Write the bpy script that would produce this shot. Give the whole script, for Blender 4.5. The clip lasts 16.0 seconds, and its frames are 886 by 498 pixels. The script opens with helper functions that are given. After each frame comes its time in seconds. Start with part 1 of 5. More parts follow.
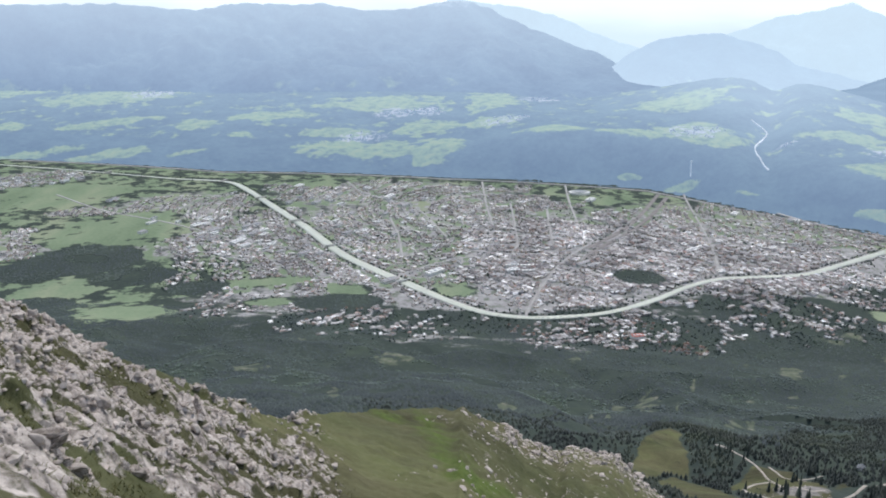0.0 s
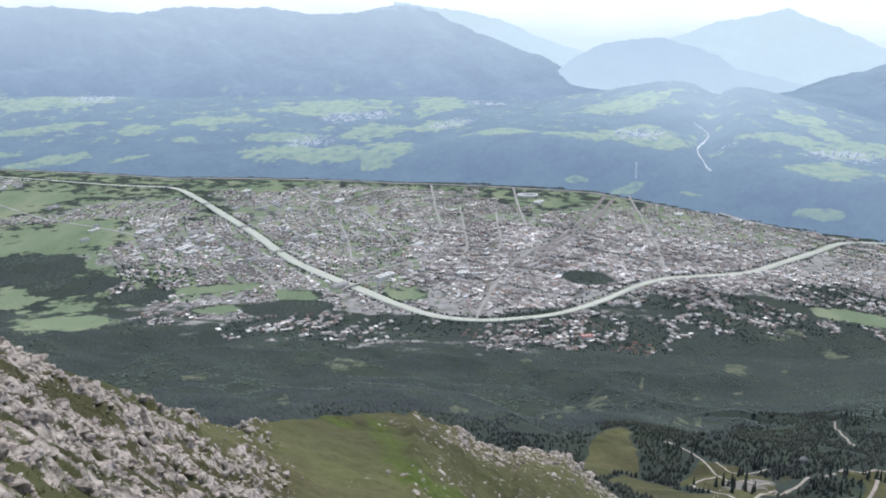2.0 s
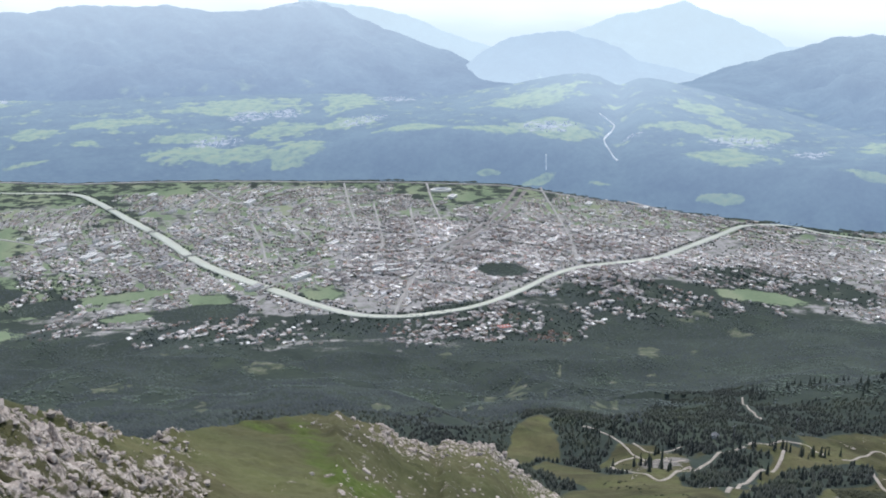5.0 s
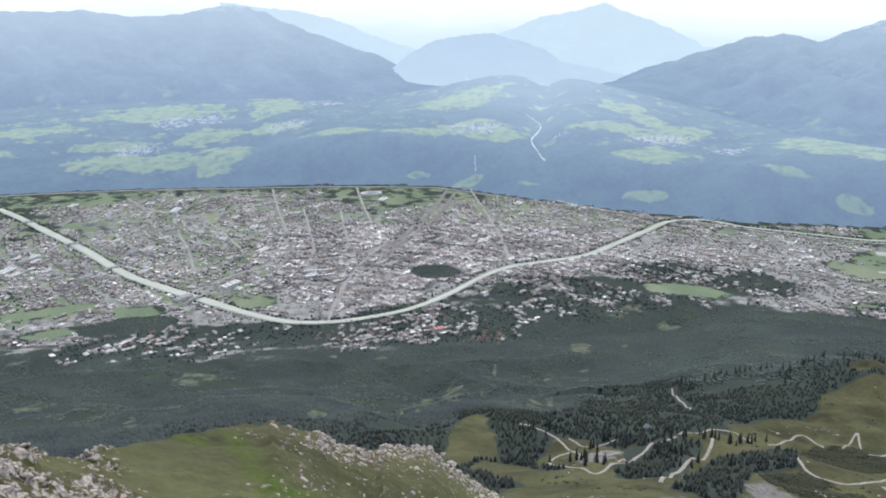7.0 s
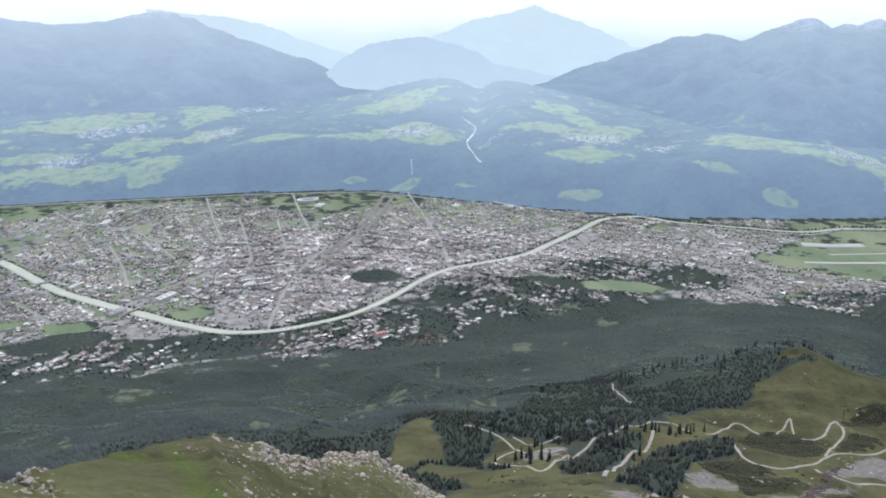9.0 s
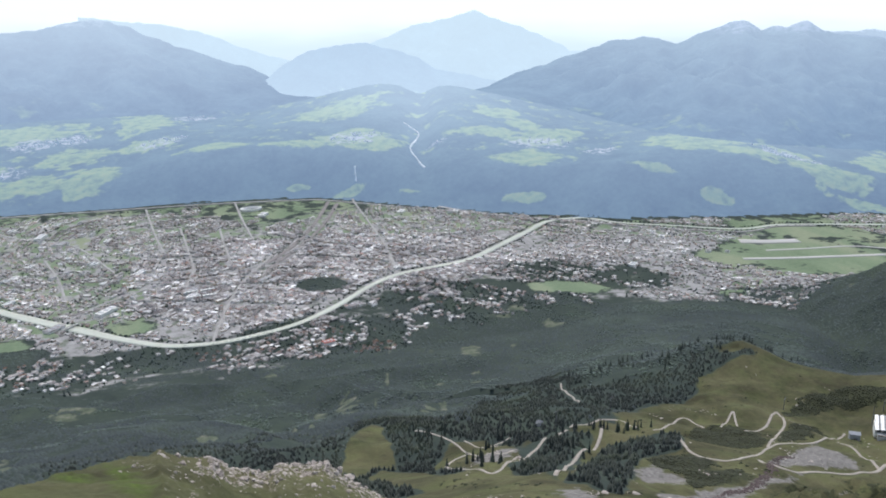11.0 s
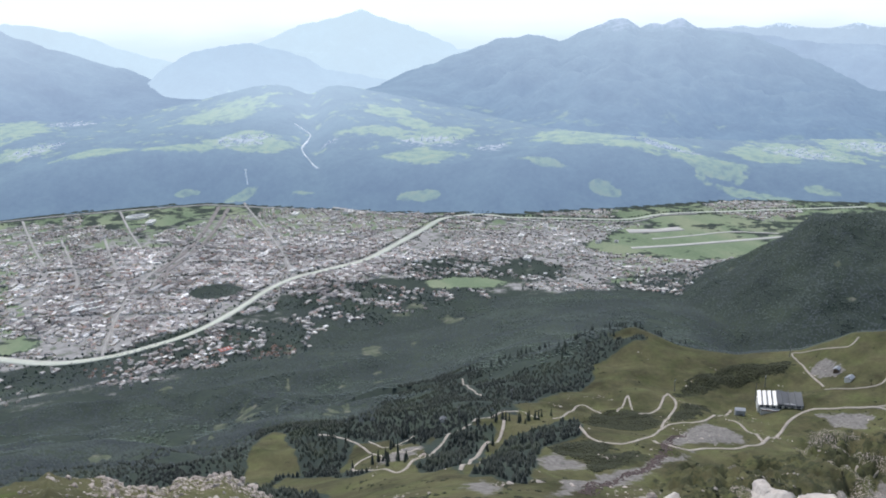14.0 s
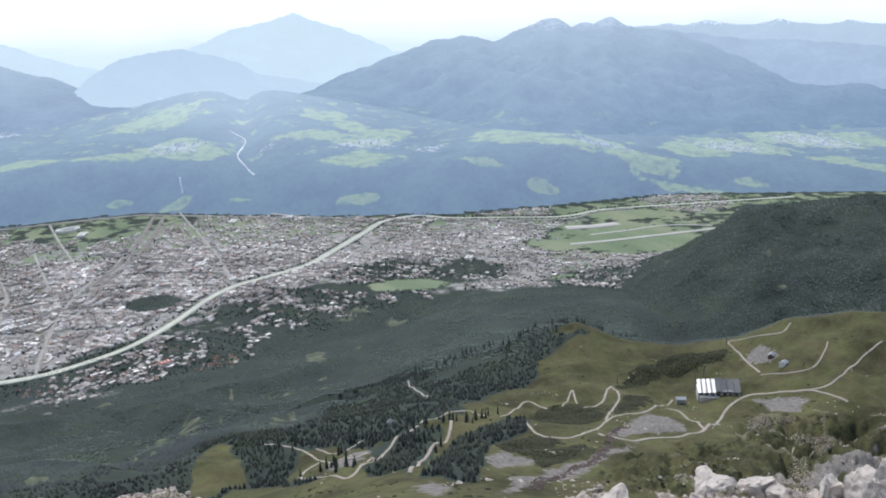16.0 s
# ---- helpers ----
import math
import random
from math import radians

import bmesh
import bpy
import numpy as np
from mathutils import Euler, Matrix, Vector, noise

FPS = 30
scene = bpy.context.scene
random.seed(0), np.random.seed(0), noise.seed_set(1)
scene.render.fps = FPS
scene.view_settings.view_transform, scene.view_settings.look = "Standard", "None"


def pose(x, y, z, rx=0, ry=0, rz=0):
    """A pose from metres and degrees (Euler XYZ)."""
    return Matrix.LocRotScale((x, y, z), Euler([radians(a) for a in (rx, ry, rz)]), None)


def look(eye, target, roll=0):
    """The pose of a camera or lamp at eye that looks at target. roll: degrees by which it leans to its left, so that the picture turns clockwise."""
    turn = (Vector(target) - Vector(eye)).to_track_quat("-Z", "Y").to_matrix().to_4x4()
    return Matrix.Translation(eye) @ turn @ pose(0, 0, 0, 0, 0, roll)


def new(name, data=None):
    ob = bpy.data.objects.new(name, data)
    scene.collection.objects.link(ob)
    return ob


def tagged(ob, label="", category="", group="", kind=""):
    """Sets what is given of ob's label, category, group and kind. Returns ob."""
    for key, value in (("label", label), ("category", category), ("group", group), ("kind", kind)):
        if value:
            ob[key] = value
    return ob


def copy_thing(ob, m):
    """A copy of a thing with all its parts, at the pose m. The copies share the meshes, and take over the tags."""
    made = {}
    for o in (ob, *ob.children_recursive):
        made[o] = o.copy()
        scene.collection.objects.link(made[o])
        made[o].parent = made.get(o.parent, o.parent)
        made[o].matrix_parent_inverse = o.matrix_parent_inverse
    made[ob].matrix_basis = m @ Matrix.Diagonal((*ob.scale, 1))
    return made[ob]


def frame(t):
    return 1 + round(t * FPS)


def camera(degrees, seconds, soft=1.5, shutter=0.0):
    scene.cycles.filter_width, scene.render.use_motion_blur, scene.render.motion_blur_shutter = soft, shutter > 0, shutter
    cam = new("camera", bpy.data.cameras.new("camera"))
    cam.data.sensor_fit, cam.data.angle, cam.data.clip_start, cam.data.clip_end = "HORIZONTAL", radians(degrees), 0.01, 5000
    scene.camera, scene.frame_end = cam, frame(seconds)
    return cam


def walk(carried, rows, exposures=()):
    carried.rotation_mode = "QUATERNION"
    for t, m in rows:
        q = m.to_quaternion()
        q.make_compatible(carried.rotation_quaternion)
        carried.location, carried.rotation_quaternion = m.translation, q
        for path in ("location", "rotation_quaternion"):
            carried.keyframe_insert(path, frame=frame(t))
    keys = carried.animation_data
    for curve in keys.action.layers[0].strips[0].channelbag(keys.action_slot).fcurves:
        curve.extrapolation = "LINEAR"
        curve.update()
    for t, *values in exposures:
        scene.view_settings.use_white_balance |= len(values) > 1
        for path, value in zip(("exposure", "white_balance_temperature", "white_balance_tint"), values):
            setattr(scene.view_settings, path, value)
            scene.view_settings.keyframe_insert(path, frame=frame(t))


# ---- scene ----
cam = camera(56.0, 16.0, soft=1.9)
EYE_Z = 600.0
TURNS = [
    (0.0, 72.654, -0.958, 0.299),
    (0.5, 72.632, -0.969, -0.677),
    (1.0, 72.691, -1.031, -1.531),
    (1.5, 72.807, -1.220, -2.346),
    (2.0, 72.977, -1.181, -3.235),
    (2.5, 72.962, -0.953, -4.303),
    (3.0, 72.970, -0.981, -5.493),
    (3.5, 72.853, -0.889, -6.702),
    (4.0, 72.751, -0.787, -7.524),
    (6.5, 73.034, -0.568, -13.122),
    (7.0, 73.046, -0.450, -14.387),
    (7.5, 73.135, -0.297, -15.527),
    (8.0, 73.100, -0.066, -16.607),
    (8.5, 73.178, -0.001, -17.603),
    (9.0, 73.298, 0.089, -18.912),
    (11.5, 73.641, 0.553, -24.035),
    (12.0, 73.512, 0.548, -25.342),
    (12.5, 73.381, 0.695, -26.463),
    (13.0, 73.439, 0.833, -27.600),
    (13.5, 73.484, 0.771, -28.965),
    (14.0, 73.497, 0.730, -30.346),
    (14.5, 73.527, 1.049, -31.454),
    (15.0, 73.516, 1.050, -32.583),
    (15.5, 73.561, 1.284, -33.665),
    (16.0, 73.534, 1.505, -34.778),
]
walk(cam, [(t, pose(0, 0, EYE_Z, rx, ry, rz)) for t, rx, ry, rz in TURNS])

# ---- daylight: hazy summer noon, sun high over the far side of the valley ----
SUN_AZ, SUN_EL = 18.0, 56.0
world = bpy.data.worlds.new("sky")
scene.world = world
world.use_nodes = True
wn = world.node_tree
wn.nodes.clear()
sky = wn.nodes.new("ShaderNodeTexSky")
sky.sky_type = "NISHITA"
sky.sun_disc = False
sky.sun_elevation, sky.sun_rotation = radians(SUN_EL), radians(SUN_AZ)
sky.air_density, sky.dust_density, sky.altitude = 1.0, 1.5, 600.0
bg = wn.nodes.new("ShaderNodeBackground")
bg.inputs["Strength"].default_value = 0.13
wo = wn.nodes.new("ShaderNodeOutputWorld")
# thin bright cloud all round the horizon, breaking up overhead
coord = wn.nodes.new("ShaderNodeTexCoord")
parts = wn.nodes.new("ShaderNodeSeparateXYZ")
wn.links.new(coord.outputs["Generated"], parts.inputs[0])
cloud = wn.nodes.new("ShaderNodeTexNoise")
cloud.inputs["Scale"].default_value, cloud.inputs["Detail"].default_value = 6.0, 6.0
squash = wn.nodes.new("ShaderNodeMapping")
squash.inputs["Scale"].default_value = (1, 1, 5)
wn.links.new(coord.outputs["Generated"], squash.inputs["Vector"])
wn.links.new(squash.outputs[0], cloud.inputs["Vector"])
low = wn.nodes.new("ShaderNodeMapRange")
wn.links.new(parts.outputs["Z"], low.inputs["Value"])
for key, value in (("From Min", 0.0), ("From Max", 0.6), ("To Min", 1.0), ("To Max", 0.15)):
    low.inputs[key].default_value = value
share = wn.nodes.new("ShaderNodeMath")
share.operation, share.use_clamp = "MULTIPLY_ADD", True
share.inputs[1].default_value = 0.5
wn.links.new(cloud.outputs["Fac"], share.inputs[0])
cut = wn.nodes.new("ShaderNodeMath")
cut.operation, cut.inputs[1].default_value = "SUBTRACT", 0.25
wn.links.new(low.outputs[0], cut.inputs[0])
wn.links.new(cut.outputs[0], share.inputs[2])
veil = wn.nodes.new("ShaderNodeMixRGB")
# blue haze low down, passing into bright cloud
tops = wn.nodes.new("ShaderNodeMath")
tops.operation, tops.inputs[1].default_value = "MULTIPLY_ADD", 0.035
wn.links.new(cloud.outputs["Fac"], tops.inputs[0])
wn.links.new(parts.outputs["Z"], tops.inputs[2])
rise = wn.nodes.new("ShaderNodeMapRange")
rise.interpolation_type = "SMOOTHSTEP"
rise.inputs["From Min"].default_value, rise.inputs["From Max"].default_value = -0.03, 0.006
wn.links.new(tops.outputs[0], rise.inputs["Value"])
haze = wn.nodes.new("ShaderNodeMixRGB")
haze.inputs["Color1"].default_value, haze.inputs["Color2"].default_value = (5.1, 6.2, 7.1, 1), (6.8, 7.6, 8.5, 1)
wn.links.new(rise.outputs[0], haze.inputs["Fac"])
wn.links.new(haze.outputs[0], veil.inputs["Color2"])
wn.links.new(share.outputs[0], veil.inputs["Fac"])
wn.links.new(sky.outputs[0], veil.inputs["Color1"])
wn.links.new(veil.outputs[0], bg.inputs["Color"])
wn.links.new(bg.outputs[0], wo.inputs["Surface"])
sun = new("sun", bpy.data.lights.new("sun", "SUN"))
sun.data.energy, sun.data.angle, sun.data.color = 2.3, radians(2.5), (1.0, 0.95, 0.88)
_a, _e = radians(SUN_AZ), radians(SUN_EL)
sun.matrix_world = look((0, 0, 3000), (-1000 * math.sin(_a) * math.cos(_e), -1000 * math.cos(_a) * math.cos(_e), 3000 - 1000 * math.sin(_e)))
scene.view_settings.exposure = 0.18

# ---- materials ----
class Nodes:
    """Short calls for building one material's node tree."""

    def __init__(self, name):
        self.mat = bpy.data.materials.new(name)
        self.mat.use_nodes = True
        self.t = self.mat.node_tree
        self.bsdf = self.t.nodes["Principled BSDF"]
        self.out = self.t.nodes["Material Output"]
        self.pos = self.t.nodes.new("ShaderNodeNewGeometry").outputs["Position"]
        self.put("Specular IOR Level", 0.2)

    def put(self, socket, value):
        s = self.bsdf.inputs[socket]
        if hasattr(value, "is_linked"):
            self.t.links.new(value, s)
        else:
            s.default_value = (*value, 1) if isinstance(value, tuple) and len(value) == 3 else value
        return self

    def feed(self, node, socket, value):
        s = node.inputs[socket]
        if hasattr(value, "is_linked"):
            self.t.links.new(value, s)
        elif isinstance(value, tuple) and len(value) == 3 and s.type == "RGBA":
            s.default_value = (*value, 1)
        else:
            s.default_value = value

    def noise(self, metres, detail=4.0, rough=0.55, stretch=None):
        n = self.t.nodes.new("ShaderNodeTexNoise")
        v = self.pos
        if stretch:
            m = self.t.nodes.new("ShaderNodeMapping")
            m.inputs["Scale"].default_value = stretch
            self.t.links.new(v, m.inputs["Vector"])
            v = m.outputs[0]
        self.t.links.new(v, n.inputs["Vector"])
        n.inputs["Scale"].default_value = 1.0 / metres
        n.inputs["Detail"].default_value = detail
        n.inputs["Roughness"].default_value = rough
        return n.outputs["Fac"]

    def cells(self, metres, feature="F1", out="Distance"):
        n = self.t.nodes.new("ShaderNodeTexVoronoi")
        n.feature = feature
        self.t.links.new(self.pos, n.inputs["Vector"])
        n.inputs["Scale"].default_value = 1.0 / metres
        return n.outputs[out]

    def ramp(self, fac, *stops):
        n = self.t.nodes.new("ShaderNodeValToRGB")
        self.t.links.new(fac, n.inputs["Fac"])
        e = n.color_ramp.elements
        while len(e) < len(stops):
            e.new(0.5)
        for k, (p, c) in zip(e, stops):
            k.position, k.color = p, (*c, 1)
        return n.outputs["Color"]

    def mix(self, fac, a, b, mode="MIX"):
        n = self.t.nodes.new("ShaderNodeMixRGB")
        n.blend_type = mode
        self.feed(n, "Fac", fac)
        self.feed(n, "Color1", a)
        self.feed(n, "Color2", b)
        return n.outputs["Color"]

    def math(self, op, a, b=0.0, c=0.0):
        n = self.t.nodes.new("ShaderNodeMath")
        n.operation = op
        for k, v in enumerate((a, b, c)):
            self.feed(n, k, v)
        return n.outputs[0]

    def mask(self, name, noise, spread=0.7, soft=0.08):
        """A cover attribute broken up by noise into a patch with an uneven edge."""
        a = self.t.nodes.new("ShaderNodeAttribute")
        a.attribute_name = name
        reach = self.math("MINIMUM", self.math("MULTIPLY", a.outputs["Fac"], 3.0), 1.0)
        swing = self.math("MULTIPLY", self.math("SUBTRACT", noise, 0.5), spread)
        v = self.math("ADD", a.outputs["Fac"], self.math("MULTIPLY", swing, reach))
        n = self.t.nodes.new("ShaderNodeMapRange")
        n.interpolation_type = "SMOOTHSTEP"
        self.t.links.new(v, n.inputs["Value"])
        n.inputs["From Min"].default_value, n.inputs["From Max"].default_value = 0.5 - soft, 0.5 + soft
        return n.outputs[0]

    def island(self):
        return self.t.nodes.new("ShaderNodeNewGeometry").outputs["Random Per Island"]

    def object_random(self):
        return self.t.nodes.new("ShaderNodeObjectInfo").outputs["Random"]

    def bump(self, heightmap, strength, distance):
        n = self.t.nodes.new("ShaderNodeBump")
        n.inputs["Strength"].default_value, n.inputs["Distance"].default_value = strength, distance
        self.t.links.new(heightmap, n.inputs["Height"])
        self.t.links.new(n.outputs[0], self.bsdf.inputs["Normal"])
        return self


def simple(name, rgb, rough=0.8, metres=3.0, vary=0.25, metal=0.0, bump=0.0):
    """A plain surface with two scales of mottling."""
    k = Nodes(name)
    dark, light = tuple(c * (1 - vary) for c in rgb), tuple(min(1, c * (1 + vary)) for c in rgb)
    c = k.ramp(k.noise(metres), (0.3, dark), (0.7, light))
    c = k.mix(0.35, c, k.ramp(k.noise(metres / 7), (0.3, dark), (0.7, light)))
    k.put("Base Color", c).put("Roughness", rough).put("Metallic", metal)
    if bump:
        k.bump(k.noise(metres / 10), 0.6, bump)
    return k.mat


def island_mat(name, rough, *stops, metres=2.0):
    """One colour for each loose piece, picked from the stops, with a little dirt."""
    k = Nodes(name)
    c = k.ramp(k.island(), *stops)
    k.t.nodes[-1].color_ramp.interpolation = "CONSTANT"
    c = k.mix(k.ramp(k.noise(metres), (0.35, (0, 0, 0)), (0.75, (0.35, 0.35, 0.35))), c, (0.12, 0.11, 0.1))
    district = k.ramp(k.noise(140.0, 3), (0.36, (0.88, 0.87, 0.88)), (0.5, (1.2, 1.18, 1.18)), (0.64, (1.65, 1.64, 1.66)))
    k.put("Base Color", k.mix(1.0, c, district, "MULTIPLY")).put("Roughness", rough)
    return k.mat


ROCK_DARK, ROCK, ROCK_PALE = (0.115, 0.098, 0.088), (0.40, 0.35, 0.318), (0.70, 0.635, 0.585)


def limestone_colour(k, grain):
    c = k.ramp(k.noise(grain * 6, 6, 0.62), (0.30, ROCK_DARK), (0.46, ROCK), (0.70, ROCK_PALE))
    c = k.mix(0.6, c, k.ramp(k.noise(grain * 0.7, 9, 0.75), (0.38, ROCK_DARK), (0.48, ROCK), (0.62, ROCK_PALE)))
    crack = k.ramp(k.cells(grain * 3.5, "DISTANCE_TO_EDGE"), (0.0, (0.75, 0.75, 0.75)), (0.09, (0, 0, 0)))
    c = k.mix(crack, c, (0.07, 0.062, 0.056))
    return k.mix(k.ramp(k.noise(grain * 2.3, 5), (0.58, (0, 0, 0)), (0.7, (0.55, 0.55, 0.55))), c, (0.20, 0.17, 0.12))


def turf_colour(k):
    c = k.ramp(k.noise(22.0, 5), (0.36, (0.085, 0.073, 0.045)), (0.48, (0.094, 0.093, 0.046)), (0.64, (0.092, 0.118, 0.040)))
    c = k.mix(0.5, c, k.ramp(k.noise(5.0, 6, 0.7), (0.36, (0.060, 0.056, 0.036)), (0.5, (0.090, 0.092, 0.050)), (0.66, (0.130, 0.128, 0.072))))
    c = k.mix(0.4, c, k.ramp(k.noise(0.7, 6, 0.7), (0.3, (0.050, 0.050, 0.028)), (0.5, (0.092, 0.092, 0.046)), (0.72, (0.15, 0.14, 0.085))))
    c = k.mix(1.0, c, k.ramp(k.noise(60.0, 7, 0.7), (0.36, (0.55, 0.54, 0.56)), (0.5, (1.0, 1.0, 1.0)), (0.64, (1.35, 1.32, 1.28))), "MULTIPLY")
    return k.mix(k.ramp(k.noise(18.0, 7, 0.75), (0.56, (0, 0, 0)), (0.68, (0.6, 0.6, 0.6))), c, (0.062, 0.062, 0.040))


def limestone(name="limestone", pale=0.0):
    k = Nodes(name)
    c = limestone_colour(k, 0.22)
    c = k.mix(pale, c, (0.86, 0.80, 0.745))
    c = k.mix(0.3, c, k.ramp(k.object_random(), (0, (0.32, 0.268, 0.234)), (1, (0.60, 0.522, 0.465))))
    k.put("Base Color", c).put("Roughness", 0.9)
    return k.bump(k.mix(0.45, k.noise(0.3, 10, 0.75), k.cells(0.28)), 1.0, 0.16).mat


def ground_material():
    k = Nodes("ground")
    wood = k.ramp(k.noise(90.0, 5), (0.32, (0.038, 0.050, 0.050)), (0.55, (0.050, 0.065, 0.060)), (0.75, (0.074, 0.096, 0.070)))
    wood = k.mix(0.4, wood, k.ramp(k.noise(9.0, 5, 0.65), (0.35, (0.030, 0.042, 0.038)), (0.65, (0.070, 0.090, 0.060))))
    field = k.ramp(k.noise(120.0, 3, 0.5, (1.0, 0.35, 1.0)), (0.35, (0.150, 0.215, 0.135)), (0.5, (0.205, 0.275, 0.175)), (0.66, (0.285, 0.325, 0.220)))
    field = k.mix(0.3, field, k.ramp(k.noise(9.0, 4), (0.35, (0.13, 0.165, 0.10)), (0.65, (0.26, 0.275, 0.18))))
    town = k.ramp(k.noise(26.0, 5, 0.65), (0.38, (0.12, 0.15, 0.10)), (0.46, (0.29, 0.285, 0.28)), (0.6, (0.38, 0.37, 0.365)), (0.75, (0.50, 0.49, 0.48)))
    turf = turf_colour(k)
    turf = k.mix(k.mask("lush", k.noise(2.5, 5), 1.2, 0.3), turf, k.ramp(k.noise(0.6, 6), (0.3, (0.060, 0.088, 0.022)), (0.7, (0.105, 0.140, 0.036))))
    scree = limestone_colour(k, 0.35)
    gravel = k.ramp(k.noise(3.0, 7, 0.65), (0.35, (0.13, 0.122, 0.115)), (0.65, (0.27, 0.255, 0.24)))
    scrub = k.ramp(k.noise(4.0, 6, 0.7), (0.35, (0.030, 0.034, 0.022)), (0.65, (0.065, 0.070, 0.036)))
    n_big, n_mid, n_small = k.noise(45.0, 6, 0.6), k.noise(9.0, 6, 0.65), k.noise(1.1, 7, 0.62)
    c = k.mix(k.mask("town", n_big, 1.6, 0.15), wood, town)
    c = k.mix(k.mask("meadow", n_big, 2.4, 0.1), c, field)
    glade = k.ramp(k.noise(14.0, 6, 0.7), (0.34, (0.075, 0.090, 0.066)), (0.5, (0.125, 0.145, 0.100)), (0.66, (0.22, 0.21, 0.175)))
    c = k.mix(k.mask("clearing", k.noise(22.0, 6, 0.65), 2.6, 0.2), c, glade)
    c = k.mix(k.mask("turf", n_big, 1.7, 0.1), c, turf)
    c = k.mix(k.mask("scrub", n_mid, 2.2, 0.12), c, scrub)
    c = k.mix(k.mask("gravel", n_mid, 1.9, 0.15), c, gravel)
    c = k.mix(k.mask("rock", n_small, 3.0, 0.12), c, scree)
    k.put("Base Color", c).put("Roughness", 0.95).put("Specular IOR Level", 0.1)
    return k.bump(k.mix(0.5, k.noise(0.5, 8, 0.7), k.noise(6.0, 5, 0.6)), 0.7, 0.35).mat


def distance_material(name, haze_glow, forest, open_land, bare, cell, upper=None):
    """Far backdrop land, softly glowing with haze painted into emission; paler where haze thickens."""
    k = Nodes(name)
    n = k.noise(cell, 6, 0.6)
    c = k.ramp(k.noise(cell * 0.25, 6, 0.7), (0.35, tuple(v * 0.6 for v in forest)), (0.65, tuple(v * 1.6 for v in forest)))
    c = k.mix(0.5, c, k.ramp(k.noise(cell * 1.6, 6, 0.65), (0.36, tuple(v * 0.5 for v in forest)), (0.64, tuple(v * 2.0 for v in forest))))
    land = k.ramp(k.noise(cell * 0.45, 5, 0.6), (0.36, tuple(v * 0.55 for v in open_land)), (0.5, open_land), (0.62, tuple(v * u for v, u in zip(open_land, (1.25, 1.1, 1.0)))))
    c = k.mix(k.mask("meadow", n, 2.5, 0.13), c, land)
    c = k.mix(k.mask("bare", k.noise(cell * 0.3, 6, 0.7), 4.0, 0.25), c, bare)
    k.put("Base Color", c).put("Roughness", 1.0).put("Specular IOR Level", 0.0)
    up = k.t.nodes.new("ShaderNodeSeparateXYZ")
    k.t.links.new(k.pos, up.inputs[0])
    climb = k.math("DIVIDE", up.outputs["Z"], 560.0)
    painted_haze = k.t.nodes.new("ShaderNodeAttribute")
    painted_haze.attribute_name = "painted_haze"
    k.put("Emission Color", k.mix(painted_haze.outputs["Fac"], k.ramp(climb, (0.0, haze_glow), (1.0, upper or haze_glow)), (0.43, 0.55, 0.72))).put("Emission Strength", 1.0)
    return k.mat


def foliage(name, dark, light, metres=3.0, sheen=0.3, stand=0.0):
    k = Nodes(name)
    c = k.ramp(k.island(), (0.0, dark), (1.0, light))
    c = k.mix(0.4, c, k.ramp(k.noise(metres, 5, 0.7), (0.35, dark), (0.65, light)))
    if stand:
        c = k.mix(1.0, c, k.ramp(k.noise(stand, 5, 0.6), (0.36, (0.66, 0.68, 0.74)), (0.5, (0.95, 0.95, 0.95)), (0.66, (1.35, 1.4, 1.15))), "MULTIPLY")
    k.put("Base Color", c).put("Roughness", 0.85)
    # bluish sheen lightens the crowns in place of haze
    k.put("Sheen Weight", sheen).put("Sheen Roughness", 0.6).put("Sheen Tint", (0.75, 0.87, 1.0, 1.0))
    return k.mat


M_GROUND = ground_material()
M_ROCK = limestone()
M_ROCK_PALE = limestone("fresh_limestone", 0.75)
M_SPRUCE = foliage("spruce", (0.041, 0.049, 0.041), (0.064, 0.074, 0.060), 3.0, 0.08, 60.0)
# the same spruce, painted bluer and lighter to suggest valley haze
M_HAZED_SPRUCE = foliage("hazed_spruce", (0.054, 0.069, 0.070), (0.064, 0.080, 0.078), 12.0, 0.12, 130.0)
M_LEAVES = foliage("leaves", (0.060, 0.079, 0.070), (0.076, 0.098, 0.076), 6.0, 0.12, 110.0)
M_SCRUB = foliage("dwarf_pine", (0.026, 0.030, 0.018), (0.056, 0.060, 0.032), 1.0, 0.0)
M_GRASS = foliage("grass", (0.095, 0.094, 0.038), (0.165, 0.160, 0.070), 0.6, 0.0)
M_BARK = simple("bark", (0.06, 0.045, 0.035), 0.95, 0.5)
M_WATER = simple("glacial_water", (0.54, 0.56, 0.48), 0.35, 60.0, 0.12)
M_ASPHALT = simple("road_surface", (0.37, 0.36, 0.35), 0.9, 40.0)
M_CONCRETE = simple("runway_concrete", (0.48, 0.47, 0.45), 0.9, 60.0, 0.15)
M_PATH = simple("gravel_path", (0.36, 0.325, 0.285), 0.95, 6.0, 0.25, 0.0, 0.1)
M_RAIL = simple("railway_ballast", (0.25, 0.232, 0.225), 0.95, 25.0)
M_WALL = island_mat("render_walls", 0.85, (0.0, (0.55, 0.53, 0.49)), (0.3, (0.66, 0.64, 0.60)), (0.55, (0.42, 0.38, 0.33)), (0.75, (0.58, 0.50, 0.40)), (0.9, (0.30, 0.29, 0.28)))
